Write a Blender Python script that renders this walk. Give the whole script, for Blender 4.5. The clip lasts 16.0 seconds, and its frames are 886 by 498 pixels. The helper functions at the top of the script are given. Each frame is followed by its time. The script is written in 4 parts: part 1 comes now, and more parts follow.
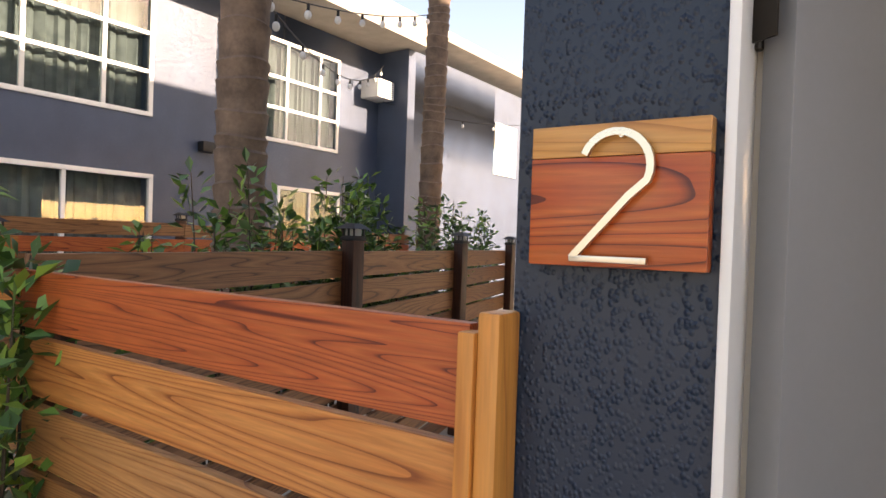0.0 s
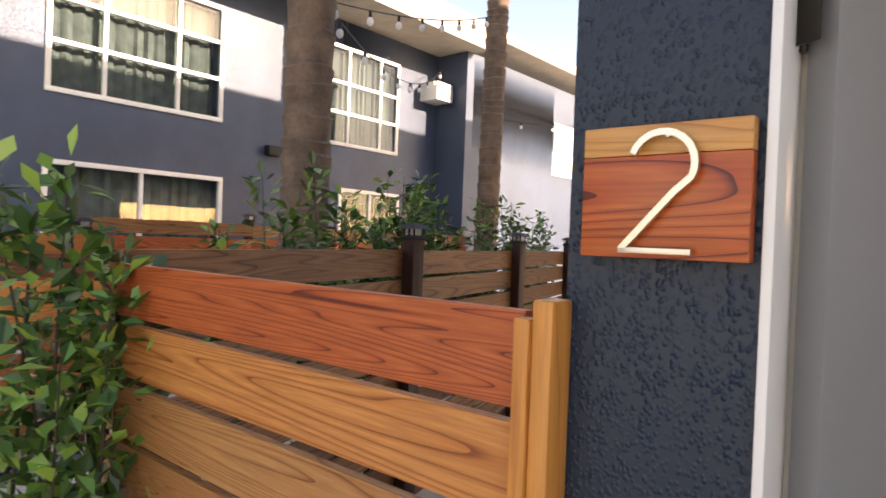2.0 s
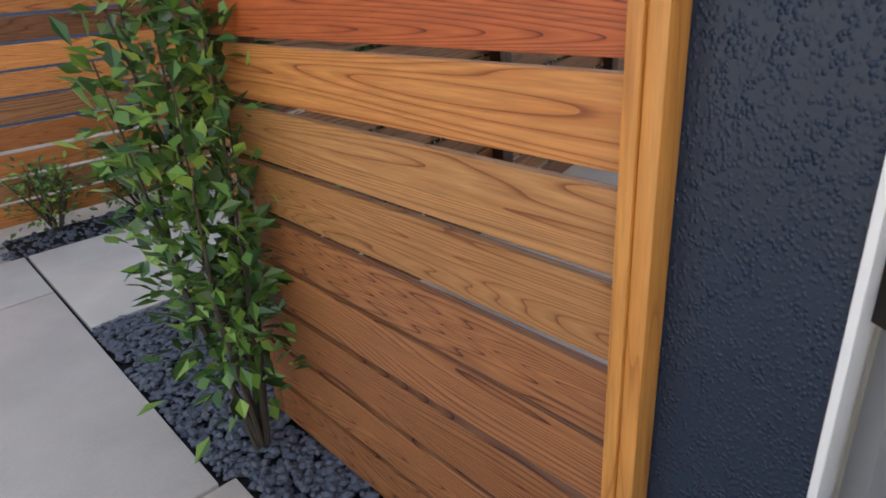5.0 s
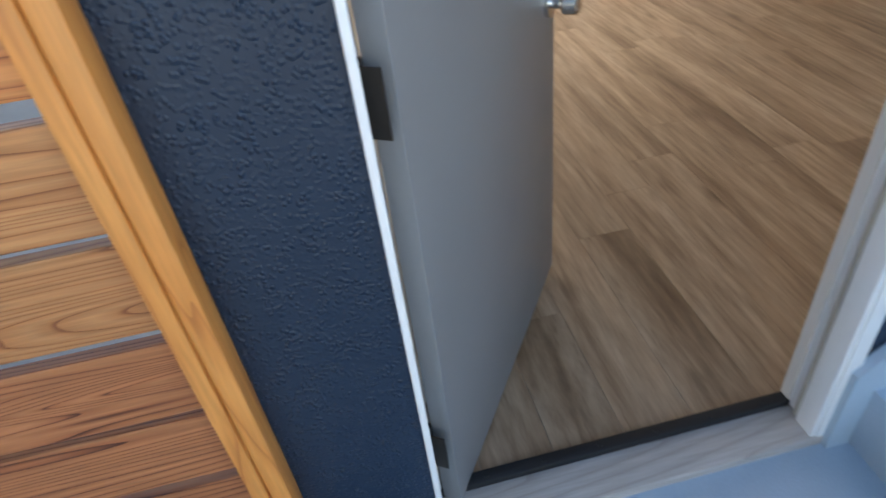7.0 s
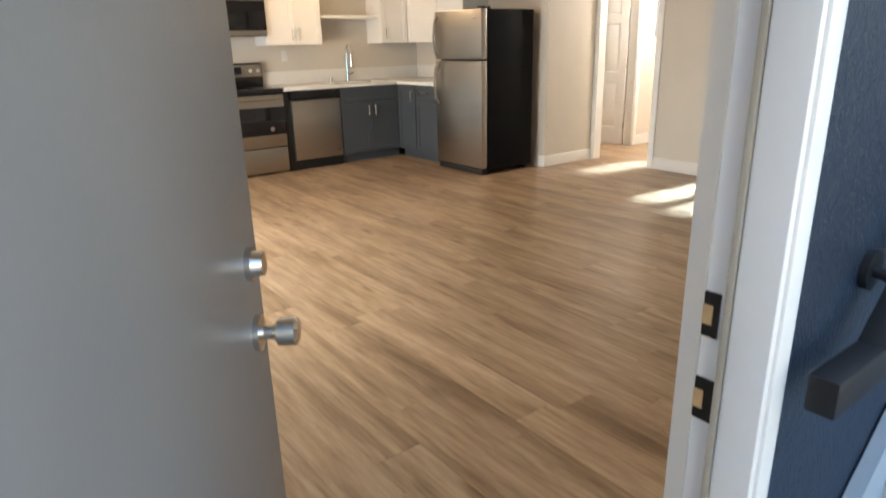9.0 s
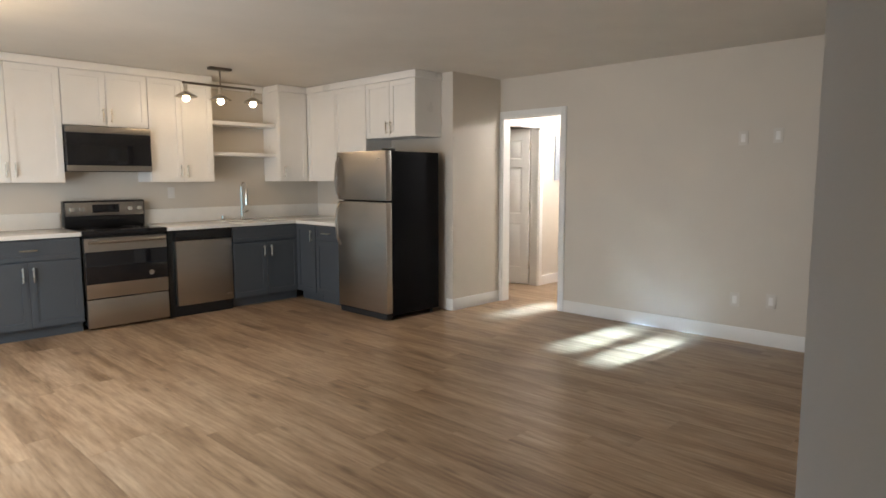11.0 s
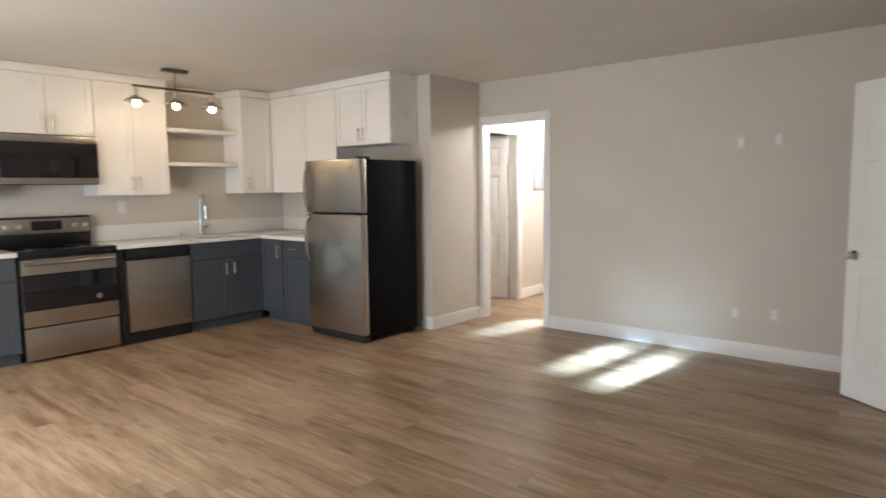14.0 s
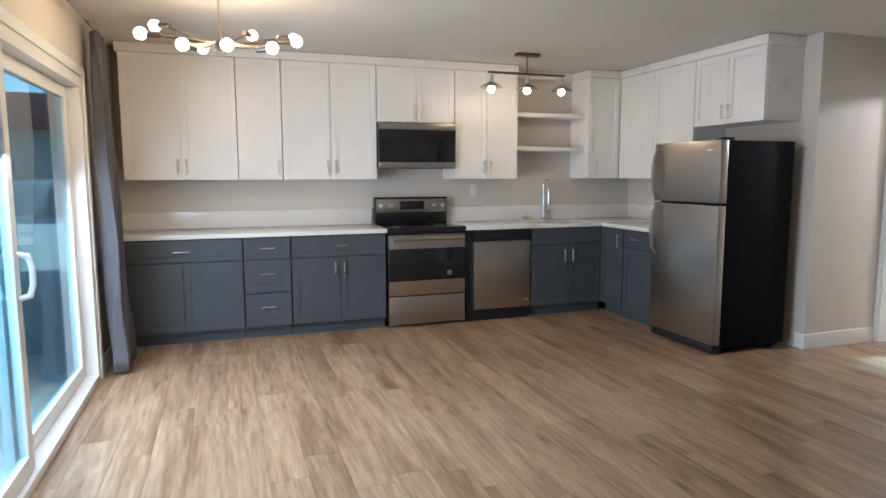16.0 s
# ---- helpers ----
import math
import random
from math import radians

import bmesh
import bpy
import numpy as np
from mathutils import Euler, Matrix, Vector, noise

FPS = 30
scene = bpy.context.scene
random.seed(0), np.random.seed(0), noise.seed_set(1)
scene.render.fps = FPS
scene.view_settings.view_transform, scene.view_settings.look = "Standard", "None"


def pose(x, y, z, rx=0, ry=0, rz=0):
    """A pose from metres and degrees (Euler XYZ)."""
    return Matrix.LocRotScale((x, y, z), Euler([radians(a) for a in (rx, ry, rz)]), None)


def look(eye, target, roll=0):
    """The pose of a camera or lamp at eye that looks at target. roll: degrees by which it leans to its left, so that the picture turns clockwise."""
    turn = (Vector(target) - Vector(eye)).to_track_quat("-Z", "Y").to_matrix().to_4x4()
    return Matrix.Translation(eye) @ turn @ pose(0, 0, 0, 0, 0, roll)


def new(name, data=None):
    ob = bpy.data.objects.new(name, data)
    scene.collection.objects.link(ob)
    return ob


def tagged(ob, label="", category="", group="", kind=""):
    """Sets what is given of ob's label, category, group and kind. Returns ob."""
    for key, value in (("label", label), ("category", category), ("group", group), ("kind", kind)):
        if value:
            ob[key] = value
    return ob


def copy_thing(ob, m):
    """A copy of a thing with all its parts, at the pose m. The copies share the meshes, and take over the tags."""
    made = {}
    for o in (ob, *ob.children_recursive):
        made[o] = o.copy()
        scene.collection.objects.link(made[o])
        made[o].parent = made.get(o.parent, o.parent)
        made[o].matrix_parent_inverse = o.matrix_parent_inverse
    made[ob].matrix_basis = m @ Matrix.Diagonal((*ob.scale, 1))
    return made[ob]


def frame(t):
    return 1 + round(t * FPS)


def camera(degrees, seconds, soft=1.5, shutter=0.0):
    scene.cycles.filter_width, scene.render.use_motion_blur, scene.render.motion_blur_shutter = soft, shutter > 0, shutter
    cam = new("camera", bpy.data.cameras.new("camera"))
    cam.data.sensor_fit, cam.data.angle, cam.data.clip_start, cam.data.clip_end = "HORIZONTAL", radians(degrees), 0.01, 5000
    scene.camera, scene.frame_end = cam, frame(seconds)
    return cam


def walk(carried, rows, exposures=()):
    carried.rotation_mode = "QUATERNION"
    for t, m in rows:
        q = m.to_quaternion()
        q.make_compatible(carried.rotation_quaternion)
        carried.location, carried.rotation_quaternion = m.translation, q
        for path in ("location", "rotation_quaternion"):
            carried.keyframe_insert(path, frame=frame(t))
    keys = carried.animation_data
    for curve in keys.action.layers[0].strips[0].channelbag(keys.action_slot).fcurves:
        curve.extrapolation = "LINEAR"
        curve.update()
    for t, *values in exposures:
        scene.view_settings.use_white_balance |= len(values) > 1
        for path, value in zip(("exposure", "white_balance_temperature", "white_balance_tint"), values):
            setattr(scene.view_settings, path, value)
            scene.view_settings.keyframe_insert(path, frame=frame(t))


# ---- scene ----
cam = camera(70.3, 16.0, soft=1.5, shutter=0.3)

# EXT lays the frame of the outer wall with the front door into the room's frame; the entrance's inner wall (SKEW) stands askew to it.
EXT = pose(-0.983, -0.0685, 0, 0, 0, 0.36)
SKEW = pose(-0.812, -0.128, 0, 0, 0, 4.5)
ROOM = Matrix.Identity(4)
PATH = [
    (0, (1.183, -0.739, 1.532), (0.047, 0.907, 1.508), 2.0),
    (0.5, (1.203, -0.735, 1.526), (0.07, 0.913, 1.515), 2.8),
    (1, (1.219, -0.75, 1.523), (0.081, 0.895, 1.519), 3.0),
    (1.5, (1.224, -0.774, 1.522), (0.054, 0.848, 1.513), 2.6),
    (2, (1.226, -0.8, 1.52), (-0.056, 0.735, 1.495), 2.2),
    (2.5, (1.217, -0.839, 1.514), (-0.212, 0.559, 1.451), 2.1),
    (3, (1.193, -0.838, 1.47), (-0.343, 0.43, 1.285), 2.1),
    (3.2, (1.175, -0.81, 1.445), (-0.384, 0.412, 1.172), 2.3),
    (5.5, (1.215, -0.82, 1.409), (0.064, 0.5, 0.468), -3.1),
    (6, (1.085, -0.775, 1.405), (0.576, 0.772, 0.419), -3.9),
    (6.5, (1.049, -0.726, 1.369), (0.886, 0.827, 0.287), -5.9),
    (7, (1.026, -0.696, 1.352), (1.235, 0.776, 0.169), -7.5),
    (7.5, (1.070, -0.667, 1.347), (1.601, 0.667, 0.102), -6.6),
    (8, (1.150, -0.560, 1.342), (1.859, 0.775, 0.191), -4.7),
    (8.5, (1.123, -0.445, 1.303), (2.077, 0.973, 0.473), -2.0),
    (8.7, (1.149, -0.399, 1.320), (2.154, 1.034, 0.581), -1.2),
    (9, (1.187, -0.318, 1.353), (2.278, 1.121, 0.762), -1.4),
    (9.2, (1.213, -0.263, 1.371), (2.338, 1.177, 0.851), -1.8),
    (11.3, (0.56, 0.11, 1.408), (2.057, 1.422, 1.22), -0.0),
    (11.5, (0.595, 0.16, 1.409), (2.148, 1.41, 1.234), -0.2),
    (12, (0.655, 0.268, 1.409), (2.345, 1.321, 1.222), -0.1),
    (12.5, (0.677, 0.312, 1.409), (2.441, 1.233, 1.207), 0.1),
    (13, (0.693, 0.34, 1.408), (2.47, 1.235, 1.204), 0.0),
    (13.5, (0.703, 0.424, 1.408), (2.411, 1.447, 1.216), -0.4),
    (14, (0.72, 0.465, 1.407), (2.235, 1.756, 1.212), -0.7),
    (14.5, (0.828, 0.625, 1.407), (2.085, 2.166, 1.19), -0.3),
    (15, (0.885, 0.707, 1.406), (1.877, 2.429, 1.177), 0.4),
    (15.5, (0.917, 0.753, 1.406), (1.702, 2.58, 1.19), 0.2),
    (16, (0.947, 0.793, 1.406), (1.597, 2.67, 1.173), -0.1),
]
walk(cam, [(t, (EXT if t < 10 else ROOM) @ look(e, g, r)) for t, e, g, r in PATH],
     [(0, 1.65, 8600, 24), (3.2, 1.75, 8600, 24), (5.5, 1.85, 7400, 18), (6.5, 2.15, 6500, 13), (7, 2.1, 6500, 12), (7.5, 2.1, 7400, 13), (8, 2.38, 7700, 13), (8.5, 2.6, 7400, 12),
      (9, 2.45, 7300, 12), (9.2, 2.4, 7300, 12), (11.3, 1.8, 6600, 11), (12, 2.12, 6600, 11), (13, 2.28, 6600, 11), (14.5, 1.97, 6300, 11), (16, 1.88, 5750, 11)])

# ---- world and lights ----
world = bpy.data.worlds.new("sky")
scene.world = world
world.use_nodes = True
wn = world.node_tree
skyt = wn.nodes.new("ShaderNodeTexSky")
skyt.sky_type = "NISHITA"
skyt.sun_disc = False
skyt.sun_elevation = radians(20.5)
skyt.sun_rotation = radians(66)
wn.links.new(skyt.outputs[0], wn.nodes["Background"].inputs[0])
wn.nodes["Background"].inputs[1].default_value = 0.15
sun = new("sun", bpy.data.lights.new("sun", "SUN"))
sun.data.energy, sun.data.angle, sun.data.color = 5.0, radians(0.5), (1.0, 0.93, 0.82)
sun.matrix_world = look((20, 9, 8.2), (0, 0, 0))


def lamp(name, kind, place, watts, colour, size=0.05, target=None):
    ob = new(name, bpy.data.lights.new(name, kind))
    ob.data.energy, ob.data.color = watts, colour
    if kind == "AREA":
        ob.data.size = size
    else:
        ob.data.shadow_soft_size = size
    ob.matrix_world = look(place, target) if target else Matrix.Translation(place)
    return ob


# added area lamps stand in for sunlight thrown back by three panes of the upper window across the court
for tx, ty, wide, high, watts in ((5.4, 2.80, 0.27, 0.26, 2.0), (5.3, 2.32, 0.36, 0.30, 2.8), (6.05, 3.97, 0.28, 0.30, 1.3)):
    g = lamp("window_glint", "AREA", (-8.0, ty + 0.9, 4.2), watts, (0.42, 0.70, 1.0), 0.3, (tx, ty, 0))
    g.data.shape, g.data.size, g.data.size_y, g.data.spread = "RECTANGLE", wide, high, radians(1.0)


# ---- materials ----
def nodes_of(name, rough=0.5, metal=0.0, base=(0.5, 0.5, 0.5)):
    m = bpy.data.materials.new(name)
    m.use_nodes = True
    nt = m.node_tree
    b = nt.nodes["Principled BSDF"]
    b.inputs["Roughness"].default_value, b.inputs["Metallic"].default_value = rough, metal
    b.inputs["Base Color"].default_value = (*base, 1)
    return m, nt, b


def coords(nt, scale, randomise=False):
    tc = nt.nodes.new("ShaderNodeTexCoord")
    mp = nt.nodes.new("ShaderNodeMapping")
    mp.inputs["Scale"].default_value = scale
    nt.links.new(tc.outputs["Object"], mp.inputs[0])
    if randomise:
        oi = nt.nodes.new("ShaderNodeObjectInfo")
        mul = nt.nodes.new("ShaderNodeMath")
        mul.operation = "MULTIPLY"
        mul.inputs[1].default_value = 37.0
        nt.links.new(oi.outputs["Random"], mul.inputs[0])
        nt.links.new(mul.outputs[0], mp.inputs["Location"])
    return mp


def noise_tex(nt, vec, scale, detail=4.0, rough=0.55, dist=0.0):
    n = nt.nodes.new("ShaderNodeTexNoise")
    for k, v in (("Scale", scale), ("Detail", detail), ("Roughness", rough), ("Distortion", dist)):
        n.inputs[k].default_value = v
    nt.links.new(vec.outputs[0], n.inputs["Vector"])
    return n


def ramp(nt, fac, *stops):
    r = nt.nodes.new("ShaderNodeValToRGB")
    while len(r.color_ramp.elements) < len(stops):
        r.color_ramp.elements.new(0.5)
    for el, (p, c) in zip(r.color_ramp.elements, stops):
        el.position, el.color = p, (*c, 1)
    nt.links.new(fac, r.inputs[0])
    return r


def mixc(nt, a, b, fac, mode="MULTIPLY"):
    x = nt.nodes.new("ShaderNodeMixRGB")
    x.blend_type = mode
    for sock, v in ((x.inputs[0], fac), (x.inputs[1], a), (x.inputs[2], b)):
        if isinstance(v, (int, float)):
            sock.default_value = v
        elif isinstance(v, tuple):
            sock.default_value = (*v, 1)
        else:
            nt.links.new(v, sock)
    return x


def bump(nt, b, height, strength, dist=0.01):
    n = nt.nodes.new("ShaderNodeBump")
    n.inputs["Strength"].default_value, n.inputs["Distance"].default_value = strength, dist
    nt.links.new(height, n.inputs["Height"])
    nt.links.new(n.outputs[0], b.inputs["Normal"])


def plain(name, base, rough=0.5, metal=0.0, vary=0.12, scale=3.0, bumps=0.0, fine=60.0, rvar=0.05, stretch=(1, 1, 1)):
    """A paint or metal with broad stains and fine grain."""
    m, nt, b = nodes_of(name, rough, metal, base)
    c = coords(nt, stretch)
    n1, n2 = noise_tex(nt, c, scale), noise_tex(nt, c, fine, 2.0)
    r = ramp(nt, n1.outputs[0], (0.3, tuple(v * (1 - vary) for v in base)), (0.7, tuple(min(1, v * (1 + vary)) for v in base)))
    g = ramp(nt, n2.outputs[0], (0.3, (1 - vary * 0.5,) * 3), (0.7, (1, 1, 1)))
    nt.links.new(mixc(nt, r.outputs[0], g.outputs[0], 1.0).outputs[0], b.inputs["Base Color"])
    rr = ramp(nt, n1.outputs[0], (0.3, (max(0.03, rough - rvar),) * 3), (0.7, (min(1, rough + rvar),) * 3))
    nt.links.new(rr.outputs[0], b.inputs["Roughness"])
    if bumps:
        bump(nt, b, n2.outputs[0], bumps, 0.004)
    return m


def wood(name, dark, mid, light, rough=0.45, ring=26.0, along="x", contrast=1.0, tint=True):
    """Sawn boards: long wavering rings, fine fibres, each board with a tone of its own."""
    m, nt, b = nodes_of(name, rough)
    s = (0.5, 9, 9) if along == "x" else ((9, 0.5, 9) if along == "y" else (9, 9, 0.5))
    c = coords(nt, s, True)
    low = noise_tex(nt, c, 0.55, 2.0, 0.5, 0.4)
    big = nt.nodes.new("ShaderNodeMath")
    big.operation = "MULTIPLY"
    big.inputs[1].default_value = ring
    nt.links.new(low.outputs[0], big.inputs[0])
    saw = nt.nodes.new("ShaderNodeMath")
    saw.operation = "FRACT"
    nt.links.new(big.outputs[0], saw.inputs[0])
    rg = ramp(nt, saw.outputs[0], (0.0, mid), (0.55, light), (0.86, mid), (0.97, dark))
    c2 = coords(nt, tuple(v * 6 for v in s), True)
    fib = noise_tex(nt, c2, 3.0, 5.0)
    fr = ramp(nt, fib.outputs[0], (0.3, (0.72,) * 3), (0.7, (1.08,) * 3))
    col = mixc(nt, rg.outputs[0], fr.outputs[0], 1.0)
    soft = mixc(nt, col.outputs[0], mid, 1 - contrast, "MIX")
    out = soft
    if tint:
        oi = nt.nodes.new("ShaderNodeObjectInfo")
        tr = ramp(nt, oi.outputs["Random"], (0.0, (0.62, 0.52, 0.47)), (0.45, (0.95, 0.9, 0.86)), (1.0, (1.25, 1.22, 1.15)))
        out = mixc(nt, soft.outputs[0], tr.outputs[0], 1.0)
    nt.links.new(out.outputs[0], b.inputs["Base Color"])
    bump(nt, b, fib.outputs[0], 0.25, 0.003)
    return m


def stucco(name, base):
    m, nt, b = nodes_of(name, 0.42, 0, base)
    c = coords(nt, (1, 1, 0.75))
    n1, n3 = noise_tex(nt, c, 1.3, 3.0), noise_tex(nt, c, 30, 3.0)
    r = ramp(nt, n1.outputs[0], (0.3, tuple(v * 0.85 for v in base)), (0.7, tuple(v * 1.2 for v in base)))
    nt.links.new(r.outputs[0], b.inputs["Base Color"])
    vor = nt.nodes.new("ShaderNodeTexVoronoi")
    vor.inputs["Scale"].default_value = 150
    nt.links.new(c.outputs[0], vor.inputs["Vector"])
    blob = ramp(nt, vor.outputs["Distance"], (0.12, (1, 1, 1)), (0.55, (0, 0, 0)))
    mask = ramp(nt, n3.outputs[0], (0.38, (0.25,) * 3), (0.6, (1, 1, 1)))
    b.inputs["Specular IOR Level"].default_value = 0.42
    bump(nt, b, mixc(nt, blob.outputs[0], mask.outputs[0], 1.0).outputs[0], 0.8, 0.0028)
    return m


def glass(name, tint=(0.9, 0.97, 0.97), rough=0.0):
    m = bpy.data.materials.new(name)
    m.use_nodes = True
    nt = m.node_tree
    nt.nodes.remove(nt.nodes["Principled BSDF"])
    tr, gl, mx, fr = (nt.nodes.new("ShaderNode" + k) for k in ("BsdfTransparent", "BsdfGlossy", "MixShader", "LayerWeight"))
    tr.inputs[0].default_value = (*tint, 1)
    gl.inputs["Roughness"].default_value = rough
    fr.inputs[0].default_value = 0.5
    pw, gain = nt.nodes.new("ShaderNodeMath"), nt.nodes.new("ShaderNodeMath")
    pw.operation, gain.operation = "POWER", "MULTIPLY_ADD"
    pw.inputs[1].default_value = 5.0
    gain.inputs[1].default_value, gain.inputs[2].default_value = 0.85, 0.04
    nt.links.new(fr.outputs["Facing"], pw.inputs[0])
    nt.links.new(pw.outputs[0], gain.inputs[0])
    nt.links.new(gain.outputs[0], mx.inputs[0])
    nt.links.new(tr.outputs[0], mx.inputs[1])
    nt.links.new(gl.outputs[0], mx.inputs[2])
    nt.links.new(mx.outputs[0], nt.nodes["Material Output"].inputs[0])
    return m


def glow(name, colour, strength):
    m, nt, b = nodes_of(name, 0.3, 0, (0.9, 0.9, 0.9))
    b.inputs["Emission Color"].default_value = (*colour, 1)
    b.inputs["Emission Strength"].default_value = strength
    return m


def leafy(name):
    m, nt, b = nodes_of(name, 0.33)
    geo = nt.nodes.new("ShaderNodeNewGeometry")
    r = ramp(nt, geo.outputs["Random Per Island"], (0.0, (0.02, 0.06, 0.015)), (0.5, (0.06, 0.15, 0.03)), (0.85, (0.15, 0.30, 0.05)), (1.0, (0.28, 0.42, 0.08)))
    nt.links.new(r.outputs[0], b.inputs["Base Color"])
    b.inputs["Transmission Weight"].default_value = 0.0
    return m


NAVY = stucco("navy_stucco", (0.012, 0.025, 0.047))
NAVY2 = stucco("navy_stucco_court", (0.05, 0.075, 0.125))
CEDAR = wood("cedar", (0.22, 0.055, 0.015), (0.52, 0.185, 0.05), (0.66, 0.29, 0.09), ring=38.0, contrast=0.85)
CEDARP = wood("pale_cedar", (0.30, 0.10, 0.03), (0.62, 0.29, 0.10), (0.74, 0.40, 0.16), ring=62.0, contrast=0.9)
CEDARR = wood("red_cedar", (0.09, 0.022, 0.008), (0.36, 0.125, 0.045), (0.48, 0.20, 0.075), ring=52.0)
REDWOOD = wood("redwood", (0.14, 0.02, 0.007), (0.44, 0.085, 0.022), (0.54, 0.13, 0.035), tint=False, ring=58.0)
SIGNWOOD = wood("sign_wood", (0.12, 0.016, 0.005), (0.44, 0.075, 0.016), (0.56, 0.13, 0.03), rough=0.3, tint=False, ring=30.0)
SIGNSAP = wood("sign_sapwood", (0.35, 0.13, 0.03), (0.58, 0.26, 0.07), (0.66, 0.34, 0.11), rough=0.3, tint=False, contrast=0.7)
POSTWOOD = wood("post_fir", (0.42, 0.13, 0.025), (0.64, 0.245, 0.05), (0.70, 0.30, 0.07), along="z", tint=False, contrast=0.7)
DARKPOST = wood("stained_post", (0.03, 0.01, 0.006), (0.075, 0.026, 0.014), (0.11, 0.04, 0.02), along="z")
OLDCEDAR = wood("weathered_cedar", (0.09, 0.035, 0.015), (0.24, 0.10, 0.04), (0.34, 0.16, 0.07))
def vinyl_plank():
    """Oak-look vinyl: long soft streaks, darker cathedral patches and small knots, a tone for each plank."""
    m, nt, b = nodes_of("vinyl_oak", 0.34)
    c = coords(nt, (7, 0.55, 7), True)
    n1, n2 = noise_tex(nt, c, 1.3, 3.0, 0.55, 0.6), noise_tex(nt, c, 7.0, 6.0, 0.65)
    r1 = ramp(nt, n1.outputs[0], (0.28, (0.215, 0.13, 0.07)), (0.5, (0.40, 0.275, 0.17)), (0.72, (0.49, 0.36, 0.24)))
    r2 = ramp(nt, n2.outputs[0], (0.3, (0.62, 0.57, 0.53)), (0.62, (1.05, 1.05, 1.05)))
    oi = nt.nodes.new("ShaderNodeObjectInfo")
    r3 = ramp(nt, oi.outputs["Random"], (0.0, (0.86, 0.845, 0.83)), (1.0, (1.05, 1.045, 1.04)))
    x = mixc(nt, mixc(nt, r1.outputs[0], r2.outputs[0], 1.0).outputs[0], r3.outputs[0], 1.0)
    ck = coords(nt, (5.0, 1.7, 5.0), True)
    vor = nt.nodes.new("ShaderNodeTexVoronoi")
    vor.inputs["Scale"].default_value = 1.0
    nt.links.new(ck.outputs[0], vor.inputs["Vector"])
    kn = ramp(nt, vor.outputs["Distance"], (0.03, (0.42, 0.36, 0.31)), (0.17, (1, 1, 1)))
    x = mixc(nt, x.outputs[0], kn.outputs[0], 0.8)
    nt.links.new(x.outputs[0], b.inputs["Base Color"])
    rr = ramp(nt, n2.outputs[0], (0.3, (0.40,) * 3), (0.7, (0.30,) * 3))
    nt.links.new(rr.outputs[0], b.inputs["Roughness"])
    bump(nt, b, n2.outputs[0], 0.10, 0.002)
    return m


PLANK = vinyl_plank()
WALLP = plain("beige_wall_paint", (0.62, 0.565, 0.49), 0.65, vary=0.03, scale=1.5, bumps=0.08, fine=220)
CEILP = plain("ceiling_paint", (0.66, 0.62, 0.56), 0.8, vary=0.03, bumps=0.12, fine=160)
WHITE = plain("white_trim_paint", (0.80, 0.79, 0.76), 0.35, vary=0.03)
CABW = plain("white_cabinet_paint", (0.80, 0.775, 0.735), 0.32, vary=0.025)
CABG = plain("slate_cabinet_paint", (0.062, 0.070, 0.080), 0.38, vary=0.06)
DOORG = plain("grey_door_paint", (0.215, 0.213, 0.215), 0.42, vary=0.05, bumps=0.05, fine=90)
QUARTZ = plain("white_quartz", (0.76, 0.74, 0.70), 0.16, vary=0.03, scale=9, rvar=0.02)
STEEL = plain("brushed_steel", (0.43, 0.40, 0.365), 0.30, 1.0, vary=0.03, scale=2.0, rvar=0.015, stretch=(1, 1, 6))
CHROME = plain("chrome", (0.72, 0.70, 0.67), 0.12, 1.0, vary=0.03)
NICKEL = plain("brushed_nickel", (0.62, 0.57, 0.49), 0.28, 1.0, vary=0.08)
DARKNICK = plain("dark_nickel", (0.20, 0.17, 0.14), 0.35, 1.0, vary=0.1)
BLACK = plain("black_enamel", (0.010, 0.010, 0.011), 0.22, vary=0.2)
BLACKM = plain("black_metal", (0.009, 0.009, 0.010), 0.55, vary=0.25)
FRSIDE = plain("black_fridge_side", (0.005, 0.005, 0.006), 0.62, vary=0.2, bumps=0.1, fine=300)
FRSIDE.node_tree.nodes["Principled BSDF"].inputs["Specular IOR Level"].default_value = 0.08
BLKGLASS = plain("black_glass", (0.008, 0.008, 0.010), 0.05, vary=0.1, rvar=0.01)
CONC = plain("concrete", (0.62, 0.56, 0.47), 0.8, vary=0.14, scale=1.6, bumps=0.2, fine=120)
DECKP = plain("painted_step", (0.38, 0.46, 0.52), 0.5, vary=0.10, scale=2.5, bumps=0.15, fine=140)
PEBBLE = plain("black_pebble", (0.11, 0.125, 0.15), 0.45, vary=0.4, scale=40)
SOIL = plain("dark_bed", (0.012, 0.012, 0.013), 0.9, vary=0.4, scale=12)
FABRIC = plain("grey_curtain", (0.115, 0.112, 0.125), 0.85, vary=0.12, scale=5, bumps=0.2, fine=400)
PALMB = plain("palm_bark", (0.19, 0.13, 0.095), 0.85, vary=0.4, scale=5.0, bumps=0.6, fine=35)
STEMB = plain("twig_bark", (0.06, 0.045, 0.03), 0.85, vary=0.3)
RAWWOOD = plain("raw_mortise_wood", (0.58, 0.36, 0.17), 0.7, vary=0.2)
BRONZE = plain("dark_bronze", (0.045, 0.038, 0.032), 0.4, 0.8, vary=0.2)
SEAL = plain("weather_seal", (0.42, 0.37, 0.29), 0.7)
GREYBOX = plain("grey_panel", (0.30, 0.33, 0.36), 0.45)
